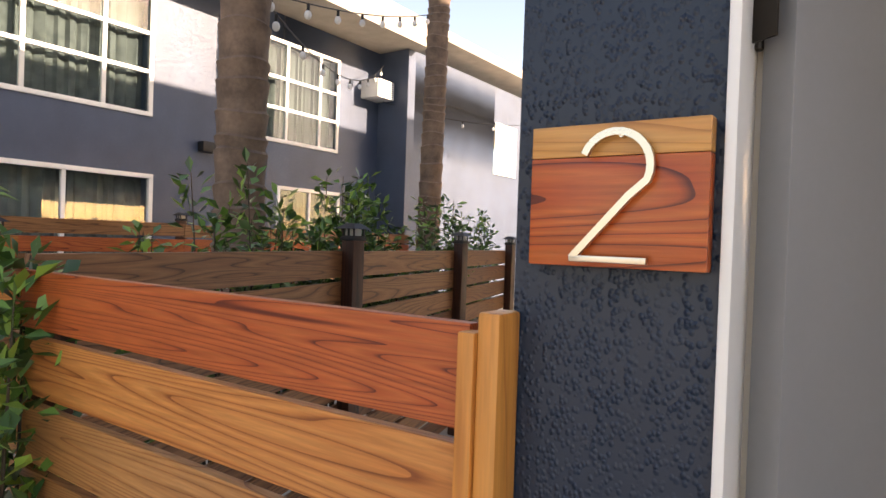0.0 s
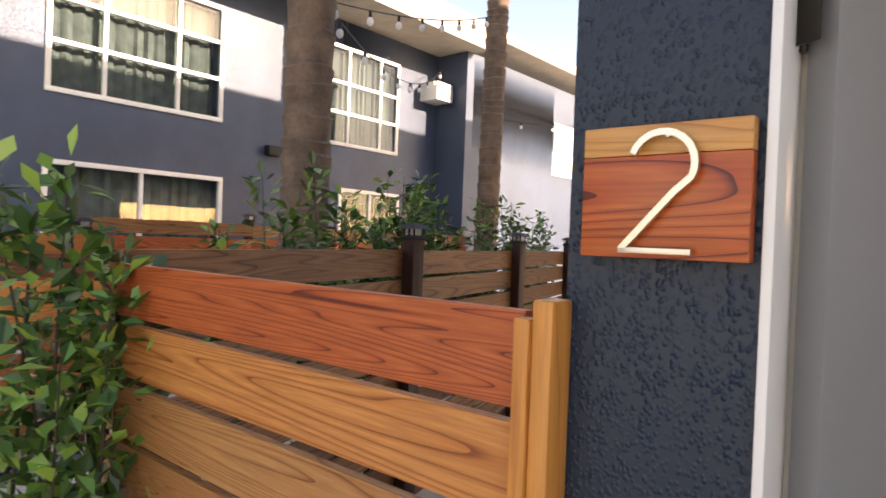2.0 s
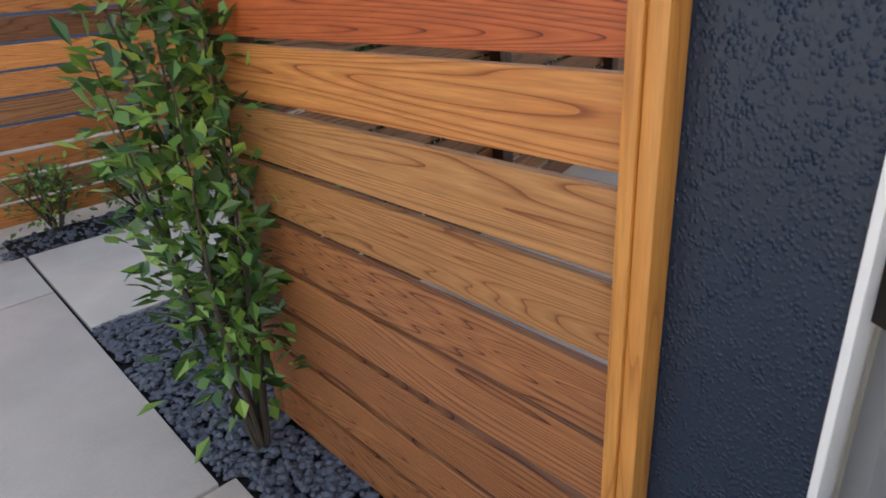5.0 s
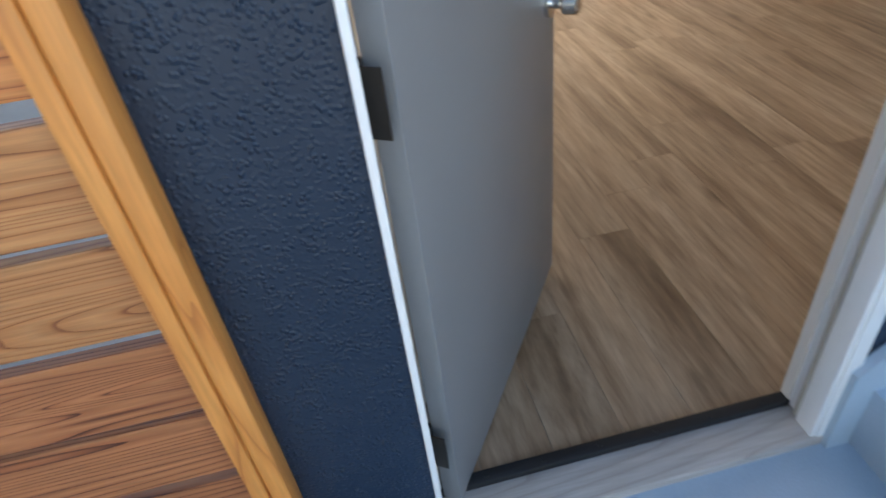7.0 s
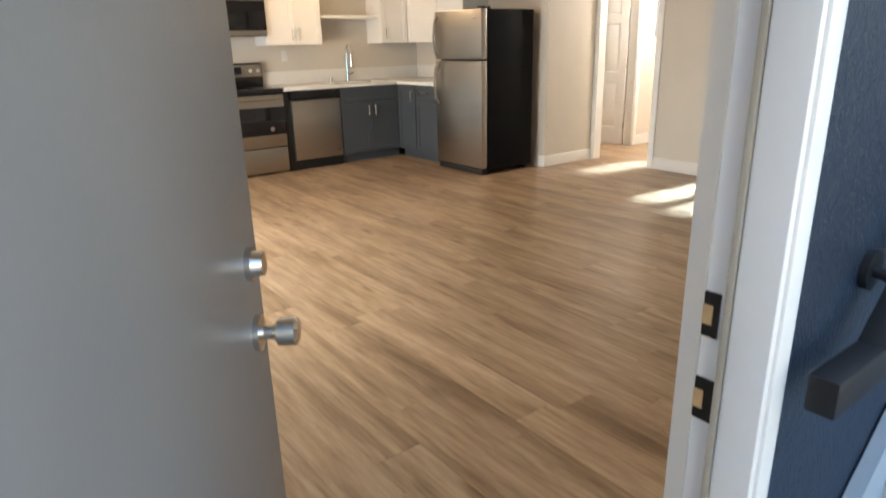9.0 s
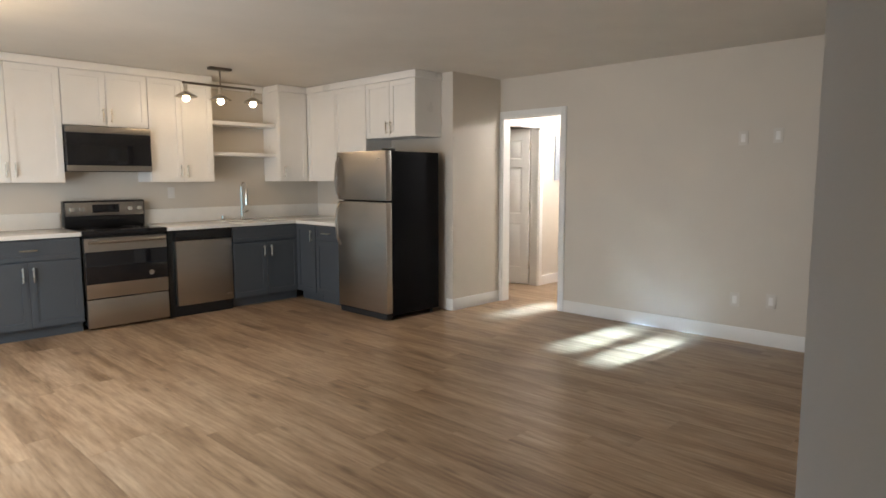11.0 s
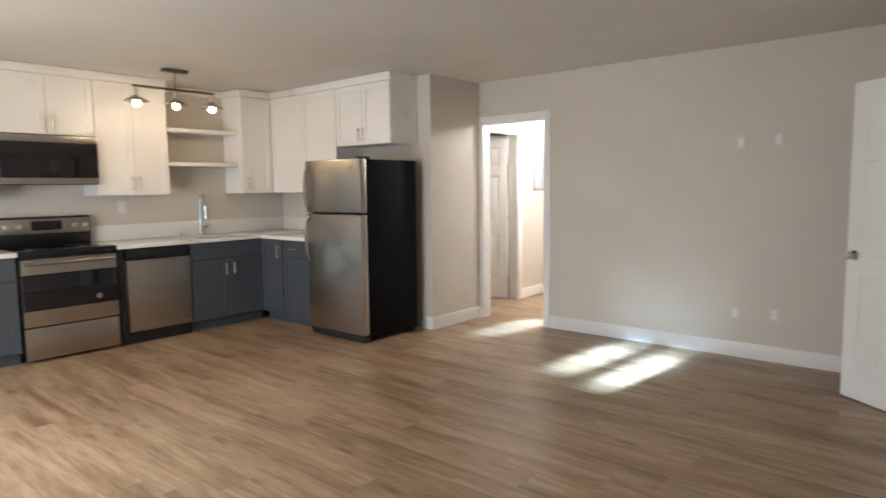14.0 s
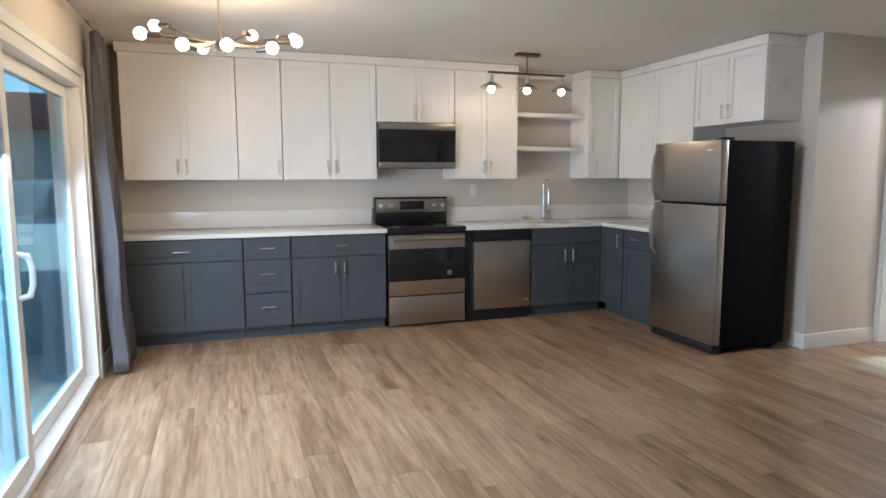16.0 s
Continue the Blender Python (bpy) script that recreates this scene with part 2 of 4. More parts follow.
SOFFIT = plain("soffit_plaster", (0.42, 0.38, 0.32), 0.8, vary=0.12)
DRAPE = plain("window_drape", (0.20, 0.20, 0.19), 0.9, vary=0.3, scale=6)
ROOFT = plain("red_roof_tile", (0.36, 0.08, 0.05), 0.7, vary=0.2)
GLASS = glass("clear_glass", (0.45, 0.64, 0.72))
PANE = glass("court_pane", (0.80, 0.86, 0.86))
BULB = glow("bulb_glow", (1.0, 0.80, 0.55), 5.0)
STRINGB = plain("white_bulb", (0.8, 0.8, 0.78), 0.2)
LEAF = leafy("glossy_leaf")


# ---- builders ----
def bx(bm, x0, y0, z0, x1, y1, z1, bev=0.0, m=None):
    """Adds a box, its edges bevelled."""
    vs = bmesh.ops.create_cube(bm, size=1)["verts"]
    for v in vs:
        v.co = Vector((x1 if v.co.x > 0 else x0, y1 if v.co.y > 0 else y0, z1 if v.co.z > 0 else z0))
    if bev:
        es = list({e for v in vs for e in v.link_edges})
        vs = list({v for f in bmesh.ops.bevel(bm, geom=es, offset=bev, segments=2, affect="EDGES", profile=0.6)["faces"] for v in f.verts} | {v for v in vs if v.is_valid})
    if m:
        bmesh.ops.transform(bm, matrix=m, verts=[v for v in vs if v.is_valid])
    return bm


def box(x0, y0, z0, x1, y1, z1, bev=0.0, m=None):
    return bx(bmesh.new(), x0, y0, z0, x1, y1, z1, bev, m)


def rod(bm, a, b, r0, r1=None, seg=12):
    a, b = Vector(a), Vector(b)
    m = Matrix.Translation((a + b) / 2) @ (b - a).to_track_quat("Z", "Y").to_matrix().to_4x4()
    bmesh.ops.create_cone(bm, cap_ends=True, segments=seg, radius1=r0, radius2=r0 if r1 is None else r1, depth=(b - a).length, matrix=m)
    return bm


def tube(bm, pts, r, seg=10):
    for a, b in zip(pts, pts[1:]):
        rod(bm, a, b, r, seg=seg)
    for p in pts[1:-1]:
        bmesh.ops.create_uvsphere(bm, u_segments=seg, v_segments=6, radius=r, matrix=Matrix.Translation(p))
    return bm


def ball(bm, p, r, sx=1, sy=1, sz=1, seg=14):
    bmesh.ops.create_uvsphere(bm, u_segments=seg, v_segments=seg // 2 + 2, radius=r, matrix=Matrix.Translation(p) @ Matrix.Diagonal((sx, sy, sz, 1)))
    return bm


BASE = {}


def mesh_of(name, bm, material, smooth=True):
    me = bpy.data.meshes.new(name)
    bm.to_mesh(me)
    bm.free()
    me.materials.append(material)
    if smooth:
        me.polygons.foreach_set("use_smooth", [True] * len(me.polygons))
        me.set_sharp_from_angle(angle=radians(32))
    return me


def thing(name, base, label, category, group="", m=ROOM):
    """An empty at the thing's base; its parts are given in the frame m."""
    ob = new(name)
    ob.empty_display_size = 0.05
    ob.matrix_basis = m @ Matrix.Translation(base)
    BASE[ob] = Vector(base)
    return tagged(ob, label, category, group)


def part(name, bm, material, parent, label=""):
    base = BASE[parent]
    bmesh.ops.translate(bm, verts=bm.verts, vec=-base)
    ob = new(name, mesh_of(name, bm, material))
    ob.parent = parent
    BASE[ob] = base
    return tagged(ob, label)


def struct(name, bm, material, label, m=ROOM, category="structure"):
    ob = new(name, mesh_of(name, bm, material))
    ob.matrix_basis = m
    return tagged(ob, label, category, kind="structure")


def single(name, bm, material, base, label, category, group="", m=ROOM):
    bmesh.ops.translate(bm, verts=bm.verts, vec=-Vector(base))
    ob = new(name, mesh_of(name, bm, material))
    ob.matrix_basis = m @ Matrix.Translation(base)
    return tagged(ob, label, category, group)


# ---- structure of the flat ----
H = 2.49
bm = box(-0.07, 0.035, 0, 0.08, 2.45, H)
bx(bm, -0.07, 5.57, 0, 0.08, 6.95, H)
bx(bm, -0.07, 2.45, 2.05, 0.08, 5.57, H)
struct("wall_west", bm, WALLP, "beige painted wall round the sliding door", category="wall")
struct("wall_north", box(-0.07, 6.95, 0, 5.45, 7.08, H), WALLP, "beige painted wall behind the kitchen", category="wall")
struct("wall_kitchen_east", box(5.33, 4.535, 0, 5.45, 6.95, H), WALLP, "beige painted wall behind the fridge", category="wall")
struct("wall_wing", box(5.45, 4.535, 0, 6.11, 4.655, H), WALLP, "short beige wall beside the hall doorway", category="wall")
bm = box(6.11, 0.3, 0, 6.23, 3.73, H)
bx(bm, 6.11, 3.73, 2.07, 6.23, 4.5, H)
bx(bm, 6.11, 4.5, 0, 6.23, 4.92, H)
struct("wall_east", bm, WALLP, "beige painted wall with the hall doorway", category="wall")
bm = box(7.24, 4.8, 0, 8.6, 4.92, H)
bx(bm, 6.23, 4.8, 2.05, 7.24, 4.92, H)
bx(bm, 6.23, 4.8, 0, 6.42, 4.92, H)
struct("wall_hall_north", bm, WALLP, "pale hall wall with a doorway", category="wall")
struct("wall_hall_south", box(6.23, 3.28, 0, 8.6, 3.4, H), WALLP, "pale hall wall", category="wall")
struct("wall_hall_end", box(8.6, 3.28, 0, 8.72, 7.1, H), WALLP, "pale wall at the hall's end", category="wall")
struct("wall_bedroom", box(6.23, 7.0, 0, 8.6, 7.1, H), WALLP, "pale wall of the room off the hall", category="wall")
struct("wall_bedroom_west", box(6.11, 4.92, 0, 6.23, 7.1, H), WALLP, "pale side wall of the room off the hall", category="wall")
struct("ceiling", box(-0.07, -0.02, H, 8.72, 7.1, H + 0.15), CEILP, "flat off-white painted ceiling", category="ceiling")
# door wall: navy outside, beige inside
bm = box(0.79, 0, -0.1, 1.05, 0.09, 2.64)
bx(bm, 1.05, 0, 2.07, 1.972, 0.09, 2.64)
bx(bm, 1.972, 0, -0.1, 10.0, 0.09, 2.64)
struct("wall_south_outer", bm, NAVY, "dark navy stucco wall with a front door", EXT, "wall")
bm = box(0.90, 0.09, 0, 1.05, 0.12, H)
bx(bm, 1.05, 0.09, 2.07, 1.93, 0.12, H)
bx(bm, 1.972, 0.09, 0, 2.32, 0.12, H)
bx(bm, 1.93, 0.09, 0, 1.972, 0.118, H)
struct("wall_entrance", bm, WALLP, "beige painted inner face of the entrance wall", EXT, "wall")
bm = box(2.07, 0.0, 0, 5.99, 0.182, H)
bx(bm, 5.99, 0.0, 2.06, 6.68, 0.182, H)
bx(bm, 6.68, 0.0, 0, 7.3, 0.182, H)
struct("wall_south", bm, WALLP, "beige painted wall beside the entrance", SKEW, "wall")
# unseen block over the flat, its height and length set to shade the court
bm = box(-0.07, 0.5, 2.66, 9.2, 15.0, 7.7)
struct("upper_storey", bm, NAVY, "unseen navy stucco upper storey over the flat, sized to shade the court", category="wall")
# baseboards
bm = box(6.095, 0.55, 0, 6.11, 3.66, 0.125, 0.004)
bx(bm, 5.318, 4.522, 0, 6.11, 4.535, 0.125, 0.004)
bx(bm, 5.318, 4.535, 0, 5.33, 4.62, 0.125, 0.004)
bx(bm, 0.08, 0.3, 0, 0.094, 2.38, 0.125, 0.004)
bx(bm, 0.08, 5.64, 0, 0.094, 6.3, 0.125, 0.004)
bx(bm, 7.31, 4.786, 0, 8.6, 4.8, 0.125, 0.004)
bx(bm, 8.586, 3.4, 0, 8.6, 4.78, 0.125, 0.004)
struct("baseboard", bm, WHITE, "white painted baseboard", category="baseboard")
struct("baseboard_south", box(2.07, 0.182, 0, 5.92, 0.195, 0.125, 0.004), WHITE, "white painted baseboard beside the entrance", SKEW, "baseboard")


def casing(name, label, axis_x, y0, y1, top, thick, face, m=ROOM):
    """White jamb and flat trim round an opening in a wall along y."""
    bm = bmesh.new()
    for s in face:
        a, b = (axis_x[0] - 0.016, axis_x[0]) if s < 0 else (axis_x[1], axis_x[1] + 0.016)
        bx(bm, a, y0 - 0.065, 0, b, y0, top + 0.065, 0.003)
        bx(bm, a, y1, 0, b, y1 + 0.03 if y1 == 4.5 else y1 + 0.065, top + 0.065, 0.003)
        bx(bm, a, y0, top, b, y1, top + 0.065, 0.003)
    bx(bm, axis_x[0], y0, 0, axis_x[1], y0 + thick, top)
    bx(bm, axis_x[0], y1 - thick, 0, axis_x[1], y1, top)
    bx(bm, axis_x[0], y0 + thick, top - thick, axis_x[1], y1 - thick, top)
    return struct(name, bm, WHITE, label, m, "trim")


casing("trim_hall", "white flat trim round the hall doorway", (6.11, 6.23), 3.73, 4.5, 2.07, 0.012, (-1, 1))
bm = bmesh.new()
for x0, x1 in ((6.36, 6.42), (7.24, 7.31)):
    bx(bm, x0, 4.784, 0, x1, 4.8, 2.11, 0.003)
bx(bm, 6.42, 4.784, 2.05, 7.24, 4.8, 2.11, 0.003)
bx(bm, 7.228, 4.8, 0, 7.24, 4.92, 2.05)
bx(bm, 6.42, 4.8, 0, 6.432, 4.92, 2.05)
bx(bm, 6.432, 4.8, 2.036, 7.228, 4.92, 2.05)
struct("trim_bedroom", bm, WHITE, "white flat trim round a hall door", category="trim")
bm = bmesh.new()
bx(bm, 5.925, 0.182, 0, 5.985, 0.197, 2.125, 0.003)
bx(bm, 6.68, 0.182, 0, 6.74, 0.197, 2.125, 0.003)
bx(bm, 5.985, 0.182, 2.06, 6.68, 0.197, 2.125, 0.003)
bx(bm, 5.985, 0.09, 0, 5.997, 0.182, 2.06)
struct("trim_closet", bm, WHITE, "white flat trim round a closet doorway", SKEW, "trim")

# entrance frame: jambs with stops, sill
bm = box(1.043, -0.010, 0, 1.056, 0.12, 2.07, 0.003)
bx(bm, 1.936, -0.012, 0, 1.973, 0.118, 2.07, 0.003)
bx(bm, 1.922, -0.008, 0, 1.936, 0.046, 2.05, 0.004)
bx(bm, 1.056, -0.012, 2.05, 1.936, 0.12, 2.075, 0.003)
struct("door_frame", bm, WHITE, "white painted frame of the front door", EXT, "frame")
struct("weather_strip", box(1.920, 0.047, 0.02, 1.936, 0.057, 2.04, 0.003), SEAL, "tan foam weather strip on the jamb", EXT, "trim")
bm = box(1.05, -0.015, -0.1, 1.972, 0.085, 0.012, 0.004)
struct("door_sill", bm, wood("sill_wood", (0.30, 0.25, 0.21), (0.42, 0.37, 0.32), (0.50, 0.45, 0.40), rough=0.6, tint=False, contrast=0.6), "worn pale wooden sill of the front door", EXT, "sill")
bm = box(1.056, 0.085, 0.0, 1.936, 0.118, 0.028, 0.006)
for i in range(6):
    rod(bm, (1.17 + i * 0.14, 0.10, 0.027), (1.17 + i * 0.14, 0.10, 0.031), 0.006)
struct("threshold_strip", bm, BLACKM, "black rubber threshold strip with screws", EXT, "sill")


# ---- doors ----
def panelled(xs, zs, t, panels, steps):
    """One slab cut along xs and zs; the cells named in panels are moulded on both faces by (inset, depth) steps."""
    bm = bmesh.new()
    vs = {(i, j, k): bm.verts.new((x, y, z)) for i, x in enumerate(xs) for j, y in enumerate((-t / 2, t / 2)) for k, z in enumerate(zs)}
    nx_, nz_ = len(xs) - 1, len(zs) - 1
    field = []
    for i in range(nx_):
        for k in range(nz_):
            for j in (0, 1):
                q = [vs[i, j, k], vs[i + 1, j, k], vs[i + 1, j, k + 1], vs[i, j, k + 1]]
                f = bm.faces.new(q if j == 0 else q[::-1])
                if (i, k) in panels:
                    field.append(f)
    for i in range(nx_):
        bm.faces.new([vs[i, 0, 0], vs[i, 1, 0], vs[i + 1, 1, 0], vs[i + 1, 0, 0]])
        bm.faces.new([vs[i, 0, nz_], vs[i + 1, 0, nz_], vs[i + 1, 1, nz_], vs[i, 1, nz_]])
    for k in range(nz_):
        bm.faces.new([vs[0, 0, k], vs[0, 0, k + 1], vs[0, 1, k + 1], vs[0, 1, k]])
        bm.faces.new([vs[nx_, 0, k], vs[nx_, 1, k], vs[nx_, 1, k + 1], vs[nx_, 0, k + 1]])
    bmesh.ops.recalc_face_normals(bm, faces=bm.faces)
    for inset, depth in steps:
        bmesh.ops.inset_individual(bm, faces=field, thickness=inset, depth=depth)
    return bm


def six_panel(w, h, t=0.035):
    s, mid = 0.105, w / 2
    xs = (0, s, mid - 0.045, mid + 0.045, w - s, w)
    zs = (0, 0.22, 0.80, 0.93, 1.53, 1.64, 1.88, h)
    return panelled(xs, zs, t, {(i, k) for i in (1, 3) for k in (1, 3, 5)}, ((0.008, -0.009), (0.016, 0.0), (0.018, 0.006)))


def knob_set(bm, x, z, side, t):
    y = side * t / 2
    rod(bm, (x, y, z), (x, y + side * 0.008, z), 0.032, seg=20)
    rod(bm, (x, y + side * 0.008, z), (x, y + side * 0.03, z), 0.012)
    ball(bm, (x, y + side * 0.048, z), 0.027, 1, 0.8, 1)
    return bm


def hinge(bm, x, y, z, h=0.1):
    bx(bm, x - 0.004, y - 0.03, z - h / 2, x + 0.012, y + 0.012, z + h / 2, 0.002)
    rod(bm, (x, y - 0.034, z - h / 2), (x, y - 0.034, z + h / 2), 0.007)
    return bm


def panel_door(name, place, yaw, w, label, side, m=ROOM):
    ob = thing(name, (0, 0, 0), label, "door", "white panel doors")
    ob.matrix_basis = m @ pose(*place, 0, 0, yaw)
    part("door_leaf", six_panel(w, 2.02), WHITE, ob)
    part("knob", knob_set(bmesh.new(), w - 0.06, 0.93, side, 0.035), NICKEL, ob, "brushed nickel knob")
    for z in (0.25, 1.02, 1.80):
        part("hinge", hinge(bmesh.new(), -0.004, 0.0, z), NICKEL, ob, "brushed nickel hinge")
    return ob


panel_door("closet_door", (5.124, 0.56, 0.012), 53, 0.665, "white six-panel door standing half open into the room", 1)
panel_door("hall_door", (7.215, 4.93, 0.012), 107, 0.78, "white six-panel door standing open off the hall", 1)

front = thing("front_door", (0, 0, 0), "plain grey painted front door standing open inwards", "door")
front.matrix_basis = EXT @ pose(1.082, 0.068, 0.022, 0, 0, 56)
T, LW = 0.044, 0.855
KX = LW - 0.07
leaf = part("door_leaf", box(0, -T / 2, 0, LW, T / 2, 2.0, 0.003), DOORG, front)
for nm, z, r in (("doorknob", 0.845, 0.03), ("deadbolt", 0.975, 0.028)):
    bm = bmesh.new()
    rod(bm, (KX, -T / 2, z), (KX, -T / 2 - 0.01, z), 0.033 if nm == "doorknob" else 0.03, seg=24)
    if nm == "doorknob":
        rod(bm, (KX, -T / 2 - 0.01, z), (KX, -T / 2 - 0.035, z), 0.013)
        rod(bm, (KX, -T / 2 - 0.032, z), (KX, -T / 2 - 0.04, z), 0.014, 0.025, 24)
        rod(bm, (KX, -T / 2 - 0.04, z), (KX, -T / 2 - 0.07, z), 0.026, 0.026, 24)
        rod(bm, (KX, -T / 2 - 0.07, z), (KX, -T / 2 - 0.076, z), 0.026, 0.019, 24)
        rod(bm, (KX, T / 2, z), (KX, T / 2 + 0.035, z), 0.013)
        rod(bm, (KX, T / 2 + 0.03, z), (KX, T / 2 + 0.07, z), 0.024, seg=20)
    else:
        rod(bm, (KX, -T / 2 - 0.01, z), (KX, -T / 2 - 0.028, z), 0.024, 0.021, 24)
        bx(bm, KX - 0.015, T / 2, z - 0.01, KX + 0.015, T / 2 + 0.02, z + 0.01, 0.003)
    part(nm, bm, CHROME, front, "polished chrome " + nm)
for z in (0.22, 0.985, 1.80):
    bm = box(-0.026, -T / 2 + 0.004, z - 0.05, -0.022, T / 2, z + 0.05, 0.001)
    rod(bm, (-0.004, T / 2 + 0.004, z - 0.052), (-0.004, T / 2 + 0.004, z + 0.052), 0.007)
    part("hinge", bm, BRONZE, front, "dark bronze hinge")
for z, w in ((1.0, 0.017), (0.873, 0.026)):
    sp = thing("strike_plate", (1.936, 0.085, z), "dark strike plate in a raw mortise on the jamb", "strike plate", "strike plates on the jamb", EXT)
    bm = box(1.9325, 0.085 - w, z - 0.032, 1.9365, 0.085 + w, z + 0.032, 0.001)
    part("plate", bm, BRONZE, sp)
    part("mortise", box(1.9305, 0.076, z - 0.014, 1.934, 0.093, z + 0.014, 0.001), RAWWOOD, sp, "raw wood mortise")

# ---- sliding door and curtain ----
sl = thing("sliding_door", (0.0, 4.0, 0), "white vinyl sliding patio door with two glass panels", "sliding door")
bm = box(-0.06, 2.45, 0, 0.088, 2.51, 2.05, 0.004)
bx(bm, -0.06, 5.51, 0, 0.088, 5.57, 2.05, 0.004)
bx(bm, -0.06, 2.51, 1.98, 0.088, 5.51, 2.05, 0.004)
bx(bm, -0.06, 2.51, 0, 0.088, 5.51, 0.05, 0.004)
bx(bm, 0.088, 2.38, 0, 0.1, 2.45, 2.11, 0.003)
bx(bm, 0.088, 5.57, 0, 0.1, 5.63, 2.11, 0.003)
bx(bm, 0.088, 2.45, 2.05, 0.1, 5.57, 2.11, 0.003)
part("outer_frame", bm, WHITE, sl)
for y0, y1, x in ((2.52, 4.06, 0.045), (3.98, 5.50, -0.01)):
    bm = box(x - 0.02, y0, 0.052, x + 0.02, y0 + 0.075, 1.975, 0.004)
    bx(bm, x - 0.02, y1 - 0.075, 0.052, x + 0.02, y1, 1.975, 0.004)
    bx(bm, x - 0.02, y0 + 0.075, 0.052, x + 0.02, y1 - 0.075, 0.14, 0.004)
    bx(bm, x - 0.02, y0 + 0.075, 1.9, x + 0.02, y1 - 0.075, 1.975, 0.004)
    sash = part("sash", bm, WHITE, sl)
    g = part("pane", box(x - 0.004, y0 + 0.07, 0.135, x + 0.004, y1 - 0.07, 1.905), GLASS, sash, "clear tinted glass pane")
    g.visible_shadow = False
bm = tube(bmesh.new(), [(0.065, 4.02, 1.06), (0.105, 4.035, 1.05), (0.118, 4.04, 1.0), (0.118, 4.04, 0.92), (0.105, 4.035, 0.87), (0.065, 4.02, 0.86)], 0.013)
part("handle", bm, WHITE, sl, "white D-shaped pull handle")

cur = thing("curtain", (0.17, 5.8, 0.02), "grey fabric curtain drawn aside by the sliding door", "curtain")
bm = bmesh.new()
nu, nz = 90, 24
grid = []
for j in range(nz + 1):
    f = j / nz
    z = 2.36 - f * 2.33
    width = 0.26 + 0.20 * f ** 1.5
    row = []
    for i in range(nu + 1):
        u = i / nu
        y = 5.62 + (u - 0.06) * width + 0.012 * math.sin(9 * f + u * 5)
        x = 0.165 + 0.04 * f + 0.05 * (0.6 + 0.5 * f) * math.sin(u * 2 * math.pi * 6 + 1.1 * math.sin(f * 4)) + 0.01 * math.sin(f * 13 + u * 9)
        row.append(bm.verts.new((x, y, z)))
    grid.append(row)
for j in range(nz):
    for i in range(nu):
        bm.faces.new((grid[j][i], grid[j + 1][i], grid[j + 1][i + 1], grid[j][i + 1]))
cl = part("cloth", bm, FABRIC, cur)
so = cl.modifiers.new("thick", "SOLIDIFY")
so.thickness = 0.004
bm = rod(bmesh.new(), (0.16, 2.2, 2.39), (0.16, 6.15, 2.39), 0.012)
for y in (2.3, 4.0, 6.05):
    rod(bm, (0.08, y, 2.39), (0.16, y, 2.39), 0.008)
    rod(bm, (0.08, y, 2.39), (0.086, y, 2.39), 0.025)
single("curtain_rod", bm, NICKEL, (0.08, 4.0, 2.39), "slim metal curtain rod above the sliding door", "curtain rod")


# ---- kitchen ----
def shaker(w, h, rail=0.055):
    """A door front in the xz plane, its face towards -y, the field sunk inside the rails."""
    bm = panelled((0, rail, w - rail, w), (0, rail, h - rail, h), 0.021, {(1, 1)}, ((0.0012, -0.008),))
    bmesh.ops.translate(bm, verts=bm.verts, vec=(0, -0.0105, 0))
    return bm


def pull(length, upright):
    bm = bmesh.new()
    a, b = ((0, -0.05, -length / 2), (0, -0.05, length / 2)) if upright else ((-length / 2, -0.05, 0), (length / 2, -0.05, 0))
    rod(bm, a, b, 0.0062)
    for s in (-0.36, 0.36):
        p = (0, -0.05, s * length) if upright else (s * length, -0.05, 0)
        rod(bm, p, (p[0], -0.018, p[2]), 0.005)
    return bm


def placed(bm, m):
    bmesh.ops.transform(bm, matrix=m, verts=bm.verts)
    return bm


def cabinet(name, label, group, x0, x1, y_face, y_back, z0, z1, fronts, paint, toe=0.0, m=ROOM):
    """fronts: (u0, v0, u1, v1, handle) in metres along the face; handle None or (u, v, upright)."""
    ob = thing(name, ((x0 + x1) / 2, y_face, 0 if toe else z0), label, "cabinet", group, m)
    bm = box(x0, y_face, z0, x1, y_back, z1)
    part("body", bm, paint, ob)
    if toe:
        part("toe_kick", box(x0, y_face + 0.07, 0, x1, y_face + 0.085, z0), paint, ob)
    for u0, v0, u1, v1, hd in fronts:
        nm = "drawer_front" if (v1 - v0) < 0.3 and hd and not hd[2] else "door"
        d = part(nm, placed(shaker(u1 - u0 - 0.004, v1 - v0 - 0.004, 0.055 if v1 - v0 > 0.2 else 0.035), Matrix.Translation((u0 + 0.002, y_face - 0.001, v0 + 0.002))), paint, ob)
        if hd:
            part("handle", placed(pull(0.13, hd[2]), Matrix.Translation((hd[0], y_face, hd[1]))), NICKEL, d, "brushed metal bar handle")
    return ob


YF, YB = 6.345, 6.945
GB, GU = "slate base cabinets", "white wall cabinets"
cabinet("base_cabinet", "slate grey shaker base cabinet with two doors and a drawer", GB, 0.10, 1.075, YF, YB, 0.10, 0.885,
        ((0.12, 0.70, 1.07, 0.875, (0.60, 0.785, False)), (0.12, 0.11, 0.60, 0.69, None), (0.60, 0.11, 1.07, 0.69, None)), CABG, 0.1)
